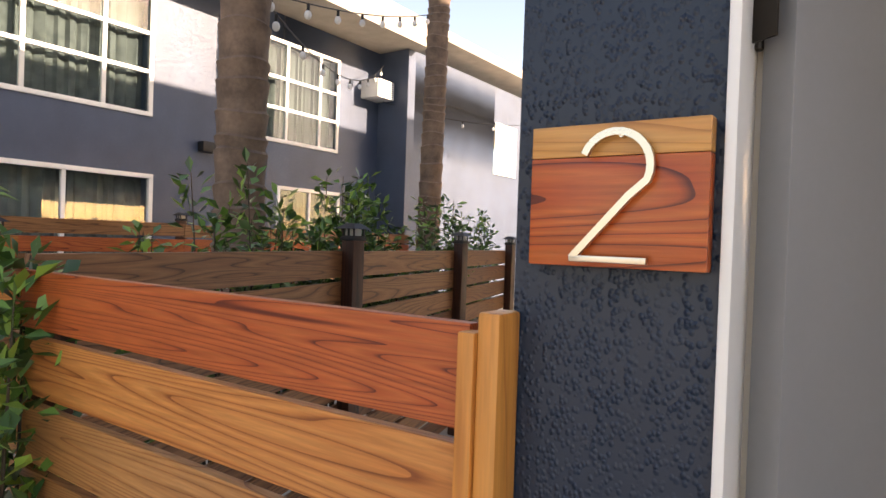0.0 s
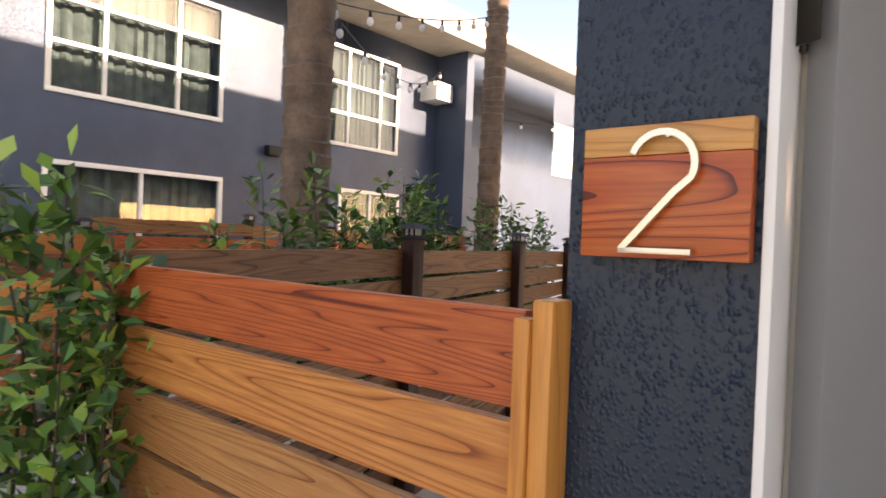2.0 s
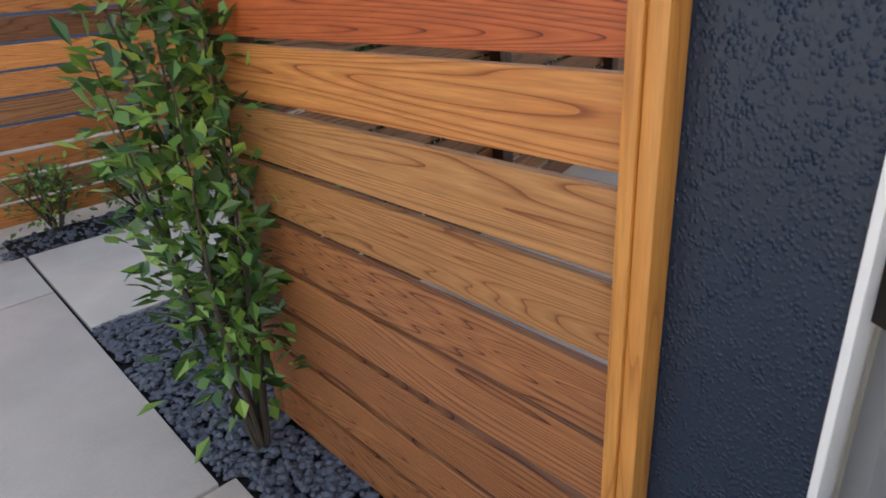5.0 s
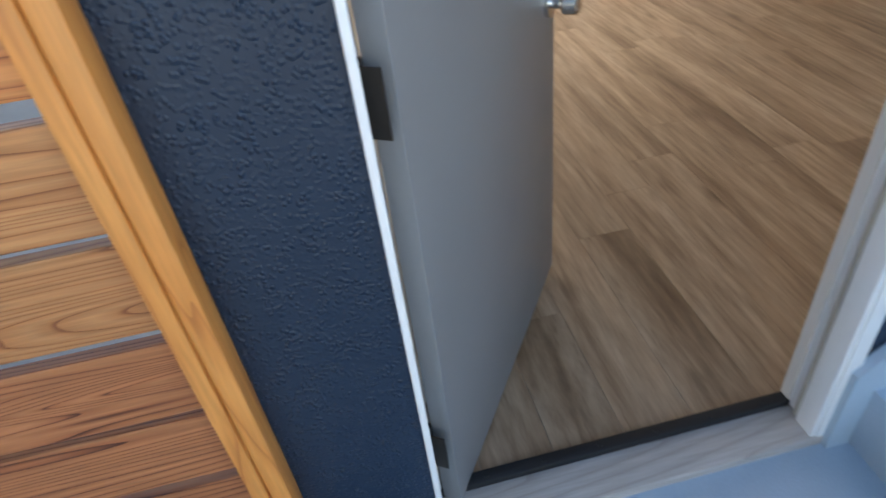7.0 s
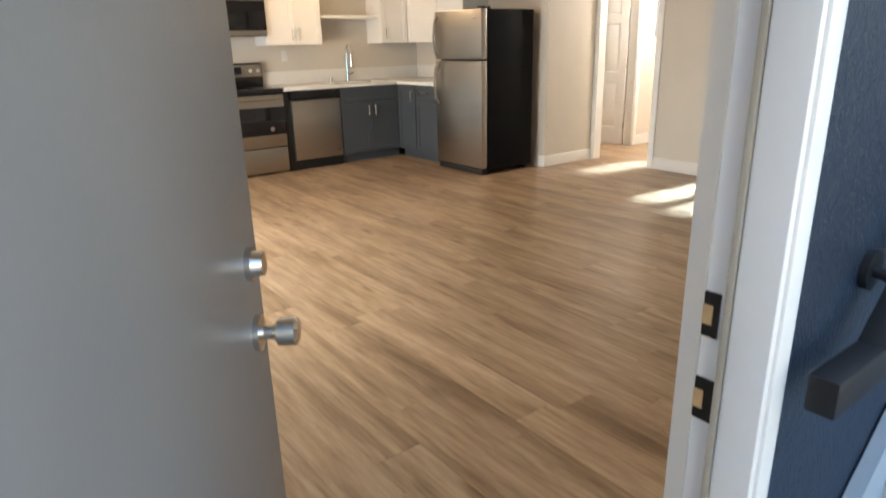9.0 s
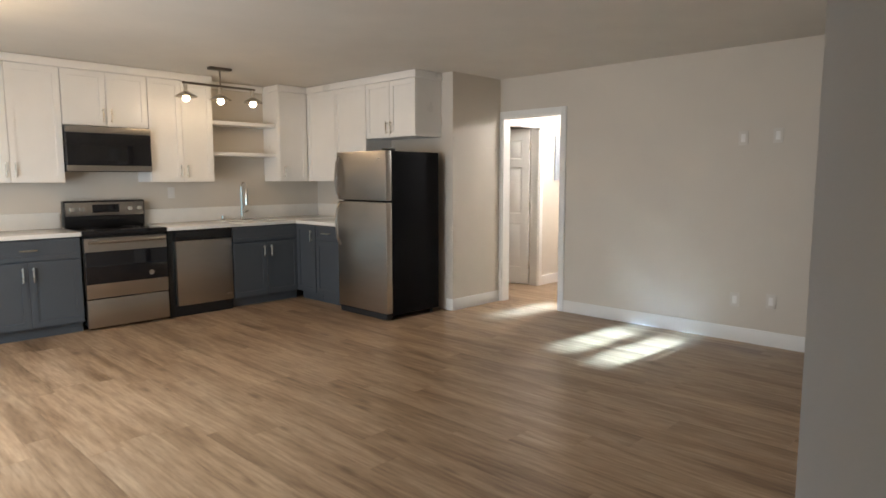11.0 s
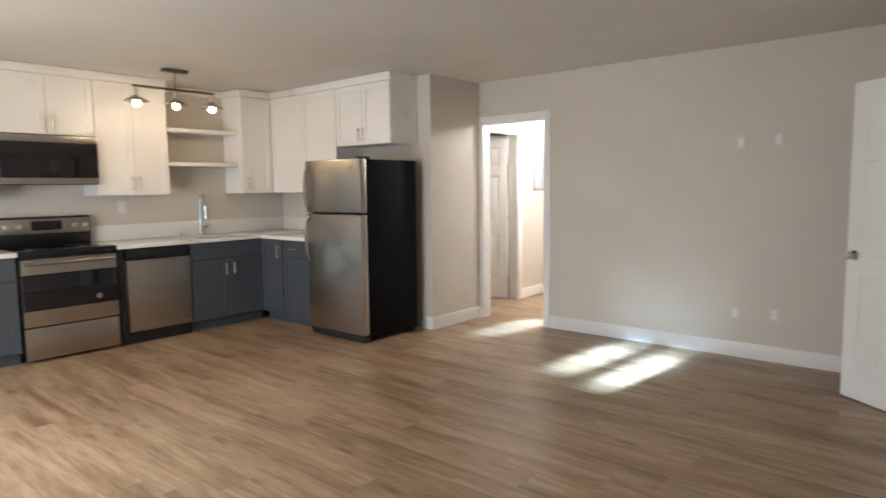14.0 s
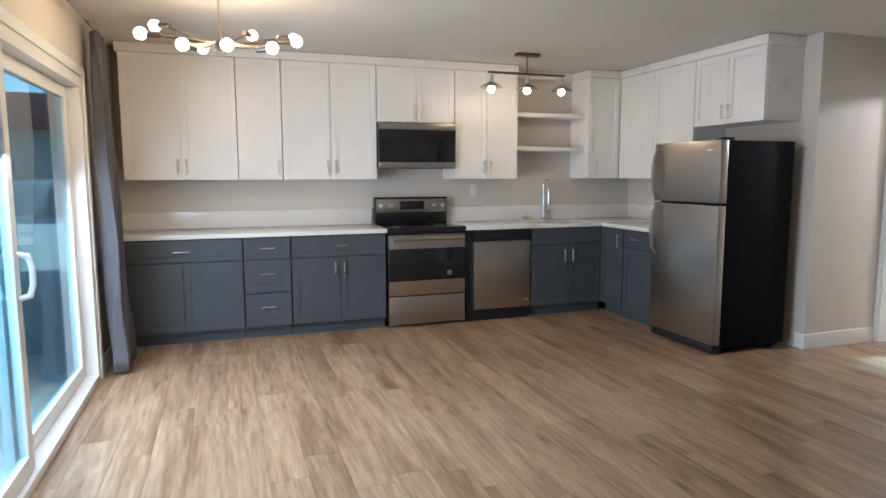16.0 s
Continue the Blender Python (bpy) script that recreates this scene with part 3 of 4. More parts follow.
cabinet("drawer_cabinet", "slate grey shaker cabinet with three drawers", GB, 1.08, 1.47, YF, YB, 0.10, 0.885,
        ((1.085, 0.70, 1.465, 0.875, (1.275, 0.79, False)), (1.085, 0.41, 1.465, 0.69, (1.275, 0.57, False)), (1.085, 0.11, 1.465, 0.40, (1.275, 0.28, False))), CABG, 0.1)
cabinet("base_cabinet", "slate grey shaker base cabinet beside the range", GB, 1.475, 2.315, YF, YB, 0.10, 0.885,
        ((1.48, 0.70, 2.31, 0.875, (1.90, 0.79, False)), (1.48, 0.11, 1.895, 0.69, (1.85, 0.58, True)), (1.895, 0.11, 2.31, 0.69, (1.93, 0.58, True))), CABG, 0.1)
cabinet("sink_cabinet", "slate grey shaker sink base with two doors", GB, 3.785, 4.62, YF, YB, 0.10, 0.885,
        ((3.79, 0.72, 4.60, 0.875, None), (3.79, 0.11, 4.195, 0.71, (4.15, 0.60, True)), (4.195, 0.11, 4.60, 0.71, (4.24, 0.60, True))), CABG, 0.1)
EASTM = Matrix.Translation((4.60, 6.345, 0)) @ pose(0, 0, 0, 0, 0, -90)
cabinet("corner_cabinet", "slate grey shaker corner cabinet with a tall door", GB, 0.0, 0.40, 0.0, 0.70, 0.10, 0.885,
        ((0.03, 0.11, 0.395, 0.875, (0.34, 0.76, True)),), CABG, 0.1, EASTM)
cabinet("base_cabinet", "slate grey shaker cabinet beside the fridge with a drawer", GB, 0.405, 0.86, 0.0, 0.70, 0.10, 0.885,
        ((0.41, 0.72, 0.855, 0.875, (0.62, 0.80, False)), (0.41, 0.11, 0.855, 0.71, None)), CABG, 0.1, EASTM)

UF = 6.62
Z0, Z1 = 1.37, 2.41
for x0, x1, hs in ((0.17, 1.07, "pair"), (1.075, 1.45, "one"), (1.455, 2.305, "pair"), (3.08, 3.75, "pair")):
    mid = (x0 + x1) / 2
    if hs == "pair":
        fr = ((x0, Z0, mid, Z1, (mid - 0.035, Z0 + 0.11, True)), (mid, Z0, x1, Z1, (mid + 0.035, Z0 + 0.11, True)))
    else:
        fr = ((x0, Z0, x1, Z1, (x1 - 0.04, Z0 + 0.11, True)),)
    cabinet("wall_cabinet", "tall white shaker wall cabinet with " + ("two doors" if hs == "pair" else "one door"), GU, x0, x1, UF, YB, Z0, Z1, fr, CABW)
cabinet("wall_cabinet", "short white shaker cabinet above the microwave", GU, 2.31, 3.075, UF, YB, 1.90, Z1,
        ((2.31, 1.90, 2.692, Z1, (2.655, 2.0, True)), (2.692, 1.90, 3.075, Z1, (2.73, 2.0, True))), CABW)
cabinet("wall_cabinet", "white shaker wall cabinet in the corner", GU, 4.56, 4.97, UF, YB, Z0, Z1, ((4.565, Z0, 4.945, Z1, (4.62, Z0 + 0.11, True)),), CABW)
EASTU = Matrix.Translation((4.975, 6.60, 0)) @ pose(0, 0, 0, 0, 0, -90)
cabinet("wall_cabinet", "white shaker wall cabinet beside the fridge", GU, 0.0, 1.12, 0.0, 0.35, Z0, Z1, ((0.0, Z0, 0.56, Z1, None), (0.56, Z0, 1.12, Z1, None)), CABW, 0.0, EASTU)
cabinet("wall_cabinet", "short white shaker cabinet above the fridge", GU, 1.125, 1.90, 0.0, 0.35, 1.83, Z1,
        ((1.125, 1.83, 1.51, Z1, (1.475, 1.93, True)), (1.51, 1.83, 1.90, Z1, (1.545, 1.93, True))), CABW, 0.0, EASTU)
bm = box(0.15, 6.592, 2.412, 3.76, 6.95, 2.486, 0.006)
bx(bm, 3.76, 6.90, 2.412, 4.55, 6.95, 2.486, 0.006)
bx(bm, 4.55, 6.585, 2.412, 4.94, 6.95, 2.486, 0.006)
bx(bm, 4.94, 4.685, 2.412, 5.33, 6.95, 2.486, 0.006)
struct("crown_trim", bm, CABW, "white crown filler between cabinets and ceiling", category="trim")
for z in (1.675, 2.015):
    single("wall_shelf", box(3.755, 6.66, z - 0.02, 4.555, 6.948, z + 0.02, 0.003), CABW, (4.15, 6.948, z), "white open shelf between the wall cabinets", "shelf", "open shelves over the sink")

ct = thing("worktop", (2.5, 6.6, 0.887), "white quartz worktop with an upstand", "worktop")
part("slab", box(0.085, 6.315, 0.887, 2.325, 6.947, 0.925, 0.004), QUARTZ, ct)
bm = box(3.095, 6.315, 0.887, 3.90, 6.947, 0.925, 0.004)
bx(bm, 3.90, 6.315, 0.887, 4.50, 6.42, 0.925, 0.004)
bx(bm, 3.90, 6.80, 0.887, 4.50, 6.947, 0.925, 0.004)
bx(bm, 4.50, 6.315, 0.887, 5.328, 6.947, 0.925, 0.004)
bx(bm, 4.57, 5.45, 0.887, 5.328, 6.315, 0.925, 0.004)
part("slab", bm, QUARTZ, ct)
for q in ((0.085, 6.934, 2.325, 6.949), (3.095, 6.934, 5.315, 6.949), (5.3155, 5.45, 5.329, 6.934)):
    part("upstand", box(q[0], q[1], 0.926, q[2], q[3], 1.08, 0.003), QUARTZ, ct)
bm = box(3.88, 6.40, 0.68, 4.52, 6.82, 0.69)
for a in ((3.88, 6.40, 3.90, 6.82), (4.50, 6.40, 4.52, 6.82), (3.90, 6.40, 4.50, 6.42), (3.90, 6.80, 4.50, 6.82)):
    bx(bm, a[0], a[1], 0.69, a[2], a[3], 0.886)
single("sink", bm, plain("dark_sink_steel", (0.12, 0.115, 0.11), 0.35, 0.9), (4.2, 6.6, 0.68), "undermounted steel sink in the worktop", "sink")
fa = thing("faucet", (4.2, 6.865, 0.925), "chrome spring pull-down kitchen faucet", "faucet")
bm = rod(bmesh.new(), (4.2, 6.865, 0.925), (4.2, 6.865, 0.945), 0.028, seg=20)
rod(bm, (4.2, 6.865, 0.945), (4.2, 6.865, 1.12), 0.017)
rod(bm, (4.215, 6.865, 1.0), (4.275, 6.85, 1.03), 0.008)
part("body", bm, CHROME, fa)
pts = [(4.2, 6.865 - 0.055 + 0.055 * math.cos(a), 1.30 + 0.06 * math.sin(a)) for a in [i * math.pi / 10 for i in range(11)]]
part("hose", tube(bmesh.new(), [(4.2, 6.865, 1.12)] + pts + [(4.2, 6.755, 1.22)], 0.009), CHROME, fa)
bm = bmesh.new()
for i in range(13):
    bmesh.ops.create_cone(bm, cap_ends=True, segments=14, radius1=0.017, radius2=0.017, depth=0.009, matrix=Matrix.Translation((4.2, 6.865, 1.125 + i * 0.0145)))
part("spring", bm, CHROME, fa)
part("spray_head", rod(bmesh.new(), (4.2, 6.755, 1.24), (4.2, 6.755, 1.10), 0.015, 0.021), CHROME, fa)
bm = rod(bmesh.new(), (3.96, 6.865, 0.925), (3.96, 6.865, 0.97), 0.02)
rod(bm, (3.96, 6.865, 0.97), (3.96, 6.865, 0.978), 0.023)
single("air_gap_cap", bm, CHROME, (3.96, 6.865, 0.925), "small chrome air gap cap by the sink", "fitting")

# range
rg = thing("range", (2.71, 6.6, 0), "stainless electric range with a black glass cooktop", "range")
X0, X1 = 2.335, 3.085
part("body", box(X0, 6.36, 0.05, X1, 6.93, 0.885, 0.004), BLACK, rg)
part("cooktop", box(X0 - 0.004, 6.31, 0.885, X1 + 0.004, 6.86, 0.93, 0.006), BLKGLASS, rg, "glossy black glass cooktop")
RING = plain("burner_grey", (0.03, 0.03, 0.032), 0.25)
for x, y, r in ((2.52, 6.46, 0.10), (2.9, 6.46, 0.08), (2.52, 6.71, 0.08), (2.9, 6.71, 0.10)):
    part("burner", rod(bmesh.new(), (x, y, 0.9302), (x, y, 0.9316), r, seg=40), RING, rg, "round cooking zone")
bg = part("backguard", box(X0, 6.84, 0.93, X1, 6.93, 1.19, 0.012), BLACK, rg)
part("control_panel", box(X0 + 0.012, 6.832, 1.04, X1 - 0.012, 6.842, 1.172, 0.004), STEEL, bg, "brushed steel control panel")
part("display", box(2.585, 6.826, 1.07, 2.835, 6.834, 1.15, 0.002), BLKGLASS, bg, "black clock display")
for x in (2.40, 2.49, 2.93, 3.02):
    bm = rod(bmesh.new(), (x, 6.832, 1.105), (x, 6.802, 1.105), 0.026, 0.022, 20)
    bx(bm, x - 0.004, 6.797, 1.085, x + 0.004, 6.805, 1.125, 0.001)
    part("knob", bm, CHROME, bg, "round metal control knob")
od = part("oven_door", box(X0 + 0.004, 6.315, 0.30, X1 - 0.004, 6.36, 0.86, 0.005), STEEL, rg, "brushed steel oven door")
part("oven_window", box(X0 + 0.006, 6.309, 0.435, X1 - 0.006, 6.318, 0.735, 0.002), BLKGLASS, od, "black glass oven window")
bm = rod(bmesh.new(), (X0 + 0.03, 6.27, 0.825), (X1 - 0.03, 6.27, 0.825), 0.014, seg=16)
for x in (X0 + 0.07, X1 - 0.07):
    rod(bm, (x, 6.27, 0.825), (x, 6.316, 0.825), 0.01)
part("oven_handle", bm, STEEL, od)
part("badge", rod(bmesh.new(), (2.92, 6.309, 0.50), (2.92, 6.305, 0.50), 0.024, seg=24), CHROME, od, "round metal badge")
part("storage_drawer", box(X0 + 0.004, 6.32, 0.025, X1 - 0.004, 6.36, 0.29, 0.006), STEEL, rg)

# microwave
mw = thing("microwave", (2.69, 6.75, 1.465), "stainless over-the-range microwave with a black glass door", "microwave")
part("body", box(2.313, 6.565, 1.47, 3.072, 6.945, 1.892, 0.004), BLACK, mw)
dr = part("door", box(2.315, 6.545, 1.53, 3.07, 6.566, 1.83, 0.003), BLKGLASS, mw, "black glass microwave door")
part("window", box(2.42, 6.542, 1.57, 2.84, 6.547, 1.79, 0.001), plain("mw_window", (0.012, 0.012, 0.013), 0.12), dr)
part("top_strip", box(2.314, 6.543, 1.832, 3.071, 6.566, 1.89, 0.003), STEEL, mw)
part("bottom_strip", box(2.314, 6.543, 1.475, 3.071, 6.566, 1.528, 0.003), STEEL, mw)

# dishwasher
dw = thing("dishwasher", (3.47, 6.6, 0), "stainless dishwasher with a black control strip", "dishwasher")
part("body", box(3.105, 6.36, 0.0, 3.78, 6.93, 0.884), BLACK, dw)
part("door", box(3.172, 6.318, 0.115, 3.772, 6.36, 0.775, 0.006), STEEL, dw, "brushed steel door")
part("control_strip", box(3.172, 6.316, 0.778, 3.772, 6.36, 0.878, 0.005), BLACK, dw, "black control strip")
part("kick_plate", box(3.18, 6.38, 0.01, 3.765, 6.40, 0.11), BLACKM, dw)
part("badge", box(3.70, 6.3165, 0.18, 3.745, 6.3185, 0.192), CHROME, dw)

# fridge
fg = thing("fridge", (4.85, 5.0, 0), "stainless top-freezer fridge with black sides", "fridge")
part("body", box(4.565, 4.625, 0.05, 5.21, 5.395, 1.665, 0.006), FRSIDE, fg, "black textured cabinet")
for nm, z0, z1 in (("freezer_door", 1.185, 1.672), ("fridge_door", 0.075, 1.172)):
    d = part(nm, box(4.485, 4.622, z0, 4.562, 5.398, z1, 0.016), STEEL, fg, "brushed steel door")
    if nm == "freezer_door":
        pts = [(4.486, 5.345, 1.205), (4.45, 5.35, 1.26), (4.432, 5.35, 1.40), (4.45, 5.35, 1.56), (4.486, 5.345, 1.62)]
        part("badge", box(4.482, 4.70, 1.585, 4.486, 4.76, 1.60, 0.001), CHROME, d)
    else:
        pts = [(4.486, 5.345, 1.15), (4.45, 5.35, 1.10), (4.432, 5.35, 0.95), (4.45, 5.35, 0.78), (4.486, 5.345, 0.72)]
    part("handle", tube(bmesh.new(), pts, 0.014), STEEL, d, "bowed steel bar handle")
part("hinge_cover", box(4.50, 4.63, 1.667, 4.62, 4.70, 1.69, 0.006), BLACK, fg)
part("grille", box(4.50, 4.64, 0.012, 4.565, 5.38, 0.07, 0.004), BLACKM, fg)
for x in (4.60, 5.15):
    for y in (4.68, 5.34):
        part("foot", rod(bmesh.new(), (x, y, 0), (x, y, 0.05), 0.02), BLACKM, fg)

# wall plates
for y, z in ((1.93, 1.735), (1.66, 1.745), (1.935, 0.36), (1.645, 0.38)):
    wp = thing("wall_plate", (6.11, y, z), "white plastic wall plate on the beige wall", "outlet", "wall plates on the east wall")
    part("plate", box(6.103, y - 0.038, z - 0.06, 6.11, y + 0.038, z + 0.06, 0.002), CEILP, wp)
    part("socket", box(6.1, y - 0.017, z - 0.034, 6.104, y + 0.017, z + 0.034, 0.001), CABW, wp)
for x in (4.0, 4.35):
    wp = thing("wall_plate", (x, 0.182, 0.35), "white plastic outlet low on the beige wall", "outlet", "outlets beside the entrance", SKEW)
    part("plate", box(x - 0.038, 0.182, 0.29, x + 0.038, 0.189, 0.41, 0.002), CEILP, wp)
wp = thing("wall_plate", (3.42, 6.95, 1.25), "white outlet plate above the worktop", "outlet")
part("plate", box(3.38, 6.943, 1.19, 3.455, 6.95, 1.31, 0.002), QUARTZ, wp)
ep = thing("electric_panel", (7.75, 4.8, 1.65), "grey metal electric panel on the hall wall", "electric panel")
part("cover", box(7.58, 4.775, 1.37, 7.92, 4.80, 1.95, 0.004), GREYBOX, ep)
part("latch", box(7.87, 4.768, 1.62, 7.90, 4.776, 1.68, 0.002), BLACKM, ep)

# ---- lamps of the room, and two added lights ----
WARM = (1.0, 0.72, 0.42)
ch = thing("chandelier", (0.96, 4.7, 2.49), "brass sputnik chandelier with glowing round bulbs", "chandelier")
bm = rod(bmesh.new(), (0.96, 4.7, 2.49), (0.96, 4.7, 2.465), 0.06, seg=24)
rod(bm, (0.96, 4.7, 2.465), (0.96, 4.7, 2.15), 0.008)
part("stem", bm, NICKEL, ch)
bm = rod(bmesh.new(), (0.96, 4.7, 2.165), (0.96, 4.7, 2.10), 0.042, seg=24)
part("hub", bm, NICKEL, ch)
for i, (ang, ln, dz) in enumerate(((12, 0.44, 0.05), (58, 0.36, 0.10), (105, 0.40, 0.02), (150, 0.42, 0.10), (188, 0.42, 0.0), (232, 0.30, -0.08), (275, 0.36, -0.09), (318, 0.36, -0.07), (345, 0.44, 0.0))):
    a = radians(ang)
    d = Vector((math.cos(a), math.sin(a), 0))
    c = Vector((0.96, 4.7, 2.15))
    e = c + d * ln * 0.86 + Vector((0, 0, dz + 0.02))
    bm = rod(bmesh.new(), c + d * 0.03, e, 0.008)
    rod(bm, e - d * 0.05, e + d * 0.02, 0.018)
    arm = part("arm", bm, DARKNICK, ch)
    part("bulb", ball(bmesh.new(), e + d * 0.05, 0.034), BULB, arm, "glowing round bulb")
lamp("chandelier_light", "POINT", (0.96, 4.7, 2.17), 7.6, WARM, 0.2)
pd = thing("pendant_bar", (3.57, 6.04, 2.49), "nickel bar lamp with three small metal shades", "pendant lamp")
part("canopy", box(3.46, 6.0, 2.462, 3.68, 6.08, 2.489, 0.004), DARKNICK, pd)
part("stem", rod(bmesh.new(), (3.57, 6.04, 2.465), (3.57, 6.04, 2.315), 0.006), DARKNICK, pd)
part("bar", box(3.19, 6.03, 2.30, 3.95, 6.05, 2.32, 0.003), DARKNICK, pd)
for x in (3.22, 3.57, 3.92):
    bm = rod(bmesh.new(), (x, 6.04, 2.30), (x, 6.04, 2.22), 0.018)
    sh = part("socket", bm, NICKEL, pd)
    bm = bmesh.new()
    bmesh.ops.create_cone(bm, cap_ends=False, segments=32, radius1=0.105, radius2=0.022, depth=0.05, matrix=Matrix.Translation((x, 6.04, 2.205)))
    shd = part("shade", bm, NICKEL, sh, "flared nickel shade")
    shd.modifiers.new("thick", "SOLIDIFY").thickness = 0.003
    part("bulb", ball(bmesh.new(), (x, 6.04, 2.165), 0.034), BULB, sh, "glowing bulb")
    lamp("pendant_light", "POINT", (x, 6.04, 2.12), 0.75, WARM, 0.05)
# unseen fixture and point light, added to brighten the hall
hl = thing("hall_lamp", (7.3, 3.95, 2.49), "small white ceiling lamp, unseen, added to brighten the hall", "ceiling lamp")
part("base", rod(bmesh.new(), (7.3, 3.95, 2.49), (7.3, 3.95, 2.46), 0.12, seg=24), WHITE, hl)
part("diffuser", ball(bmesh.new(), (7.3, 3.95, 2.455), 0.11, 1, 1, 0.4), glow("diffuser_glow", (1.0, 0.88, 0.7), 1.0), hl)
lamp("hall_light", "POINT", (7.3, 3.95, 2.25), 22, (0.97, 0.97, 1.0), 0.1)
# area lamp added outside the sliding door to strengthen the incoming daylight
day = lamp("slider_daylight", "AREA", (-0.2, 4.0, 1.05), 36, (0.84, 0.92, 1.0), 1.9, (1.0, 4.0, 0.35))
day.data.shape, day.data.size, day.data.size_y = "RECTANGLE", 2.4, 1.7

# ---- the court ----
bm = box(-40, -40, -0.25, 40, 45, -0.06)
struct("ground", bm, CONC, "pale concrete ground of the court", EXT, "ground")
for x0, y0, x1, y1 in ((-0.42, -2.4, 1.0, -0.31), (-2.4, -2.4, -0.43, -0.36), (-3.1, -0.35, -1.83, 2.6), (-3.1, -2.4, -2.41, -0.36)):
    struct("pavement", box(x0 + 0.004, y0 + 0.004, -0.1, x1 - 0.004, y1 - 0.004, -0.02, 0.006), CONC, "pale concrete paving slab", EXT, "pavement")
struct("landing", box(1.0, -2.4, -0.1, 2.12, -0.004, -0.015, 0.006), DECKP, "blue-grey painted landing before the front door", EXT, "pavement")
struct("gravel_bed", box(-3.6, -0.4, -0.12, 0.99, 0.6, -0.05), SOIL, "dark soil under the pebbles", EXT, "ground")
# pebbles
bmp = bmesh.new()
bmesh.ops.create_icosphere(bmp, subdivisions=1, radius=1)
unit = np.array([v.co[:] for v in bmp.verts])
tris = np.array([[v.index for v in f.verts] for f in bmp.faces])
bmp.free()
rng = np.random.default_rng(3)
vs, fs, k = [], [], 0
for _ in range(5200):
    if rng.random() < 0.66:
        x, y = rng.uniform(-1.82, 0.78), rng.uniform(-0.345, 0.02)
        if x > -0.43 and y < -0.295:
            y += 0.06
    elif rng.random() < 0.6:
        x, y = rng.uniform(-1.82, -0.55), rng.uniform(0.0, 0.55)
    else:
        x, y = rng.uniform(-3.55, -3.1), rng.uniform(-1.5, 1.2)
    s = rng.uniform(0.009, 0.019) * np.array([rng.uniform(0.9, 1.5), rng.uniform(0.8, 1.2), rng.uniform(0.5, 0.8)])
    a = rng.uniform(0, 6.28)
    p = unit * (1 + rng.uniform(-0.12, 0.12, (len(unit), 1))) * s
    p = np.c_[p[:, 0] * math.cos(a) - p[:, 1] * math.sin(a), p[:, 0] * math.sin(a) + p[:, 1] * math.cos(a), p[:, 2]]
    vs.append(p + (x, y, -0.045 + rng.uniform(0, 0.028)))
    fs.append(tris + k)
    k += len(unit)
me = bpy.data.meshes.new("pebbles")
me.from_pydata(np.concatenate(vs).tolist(), [], np.concatenate(fs).tolist())
me.materials.append(PEBBLE)
peb = new("pebbles", me)
peb.matrix_basis = EXT
tagged(peb, "black polished pebbles beside the fence", "pebbles", kind="stuff")

# ---- house number ----
sg = thing("house_number_sign", (0.93, 0, 1.59), "polished two-tone wooden plaque with the metal number 2", "sign", "", EXT)
part("plaque", box(0.823, -0.028, 1.508, 1.034, -0.004, 1.638, 0.002), SIGNWOOD, sg, "reddish varnished wood")
part("plaque_top", box(0.823, -0.028, 1.6385, 1.034, -0.004, 1.677, 0.002), SIGNSAP, sg, "pale sapwood strip")
pts = [Vector((0.935 + 0.040 * math.cos(a), -0.04, 1.624 + 0.040 * math.sin(a))) for a in [radians(158 - i * 13) for i in range(15)]]
pts += [Vector((0.951, -0.04, 1.590)), Vector((0.886, -0.04, 1.5185))]
bm = bmesh.new()
prev = None
for i, p in enumerate(pts):
    d = (pts[min(i + 1, len(pts) - 1)] - pts[max(i - 1, 0)]).normalized()
    n = Vector((d.z, 0, -d.x)) * 0.0042
    ring = [bm.verts.new(p + n + Vector((0, 0.004, 0))), bm.verts.new(p - n + Vector((0, 0.004, 0))), bm.verts.new(p - n - Vector((0, 0.004, 0))), bm.verts.new(p + n - Vector((0, 0.004, 0)))]
    if prev:
        for j in range(4):
            bm.faces.new((prev[j], prev[(j + 1) % 4], ring[(j + 1) % 4], ring[j]))
    prev = ring
bx(bm, 0.883, -0.044, 1.514, 0.974, -0.036, 1.5215, 0.001)
for p in ((0.94, 1.66), (0.93, 1.518)):
    rod(bm, (p[0], -0.028, p[1]), (p[0], -0.04, p[1]), 0.003)
bmesh.ops.recalc_face_normals(bm, faces=bm.faces)
part("numeral", bm, NICKEL, sg, "brushed metal numeral 2")

# ---- fences ----
def board_mesh(length, material):
    bm = box(0, -0.0115, -0.071, length, 0.0115, 0.071, 0.0025)
    return mesh_of("board", bm, material, False)


def cap_parts(post_ob, x, y, z):
    bm = box(x - 0.05, y - 0.05, z, x + 0.05, y + 0.05, z + 0.02, 0.003)
    bx(bm, x - 0.042, y - 0.042, z + 0.02, x + 0.042, y + 0.042, z + 0.026)
    for sx in (-1, 0, 1):
        for sy in (-1, 1):
            bx(bm, x + sx * 0.038 - 0.004, y + sy * 0.038 - 0.004, z + 0.026, x + sx * 0.038 + 0.004, y + sy * 0.038 + 0.004, z + 0.062)
    bmesh.ops.create_cone(bm, cap_ends=True, segments=4, radius1=0.098, radius2=0.04, depth=0.03, matrix=Matrix.Translation((x, y, z + 0.077)) @ pose(0, 0, 0, 0, 0, 45))
    part("cap", bm, BLACKM, post_ob, "black solar lantern cap")
    part("lens", box(x - 0.03, y - 0.03, z + 0.024, x + 0.03, y + 0.03, z + 0.062), plain("lantern_lens", (0.5, 0.5, 0.48), 0.2), post_ob)


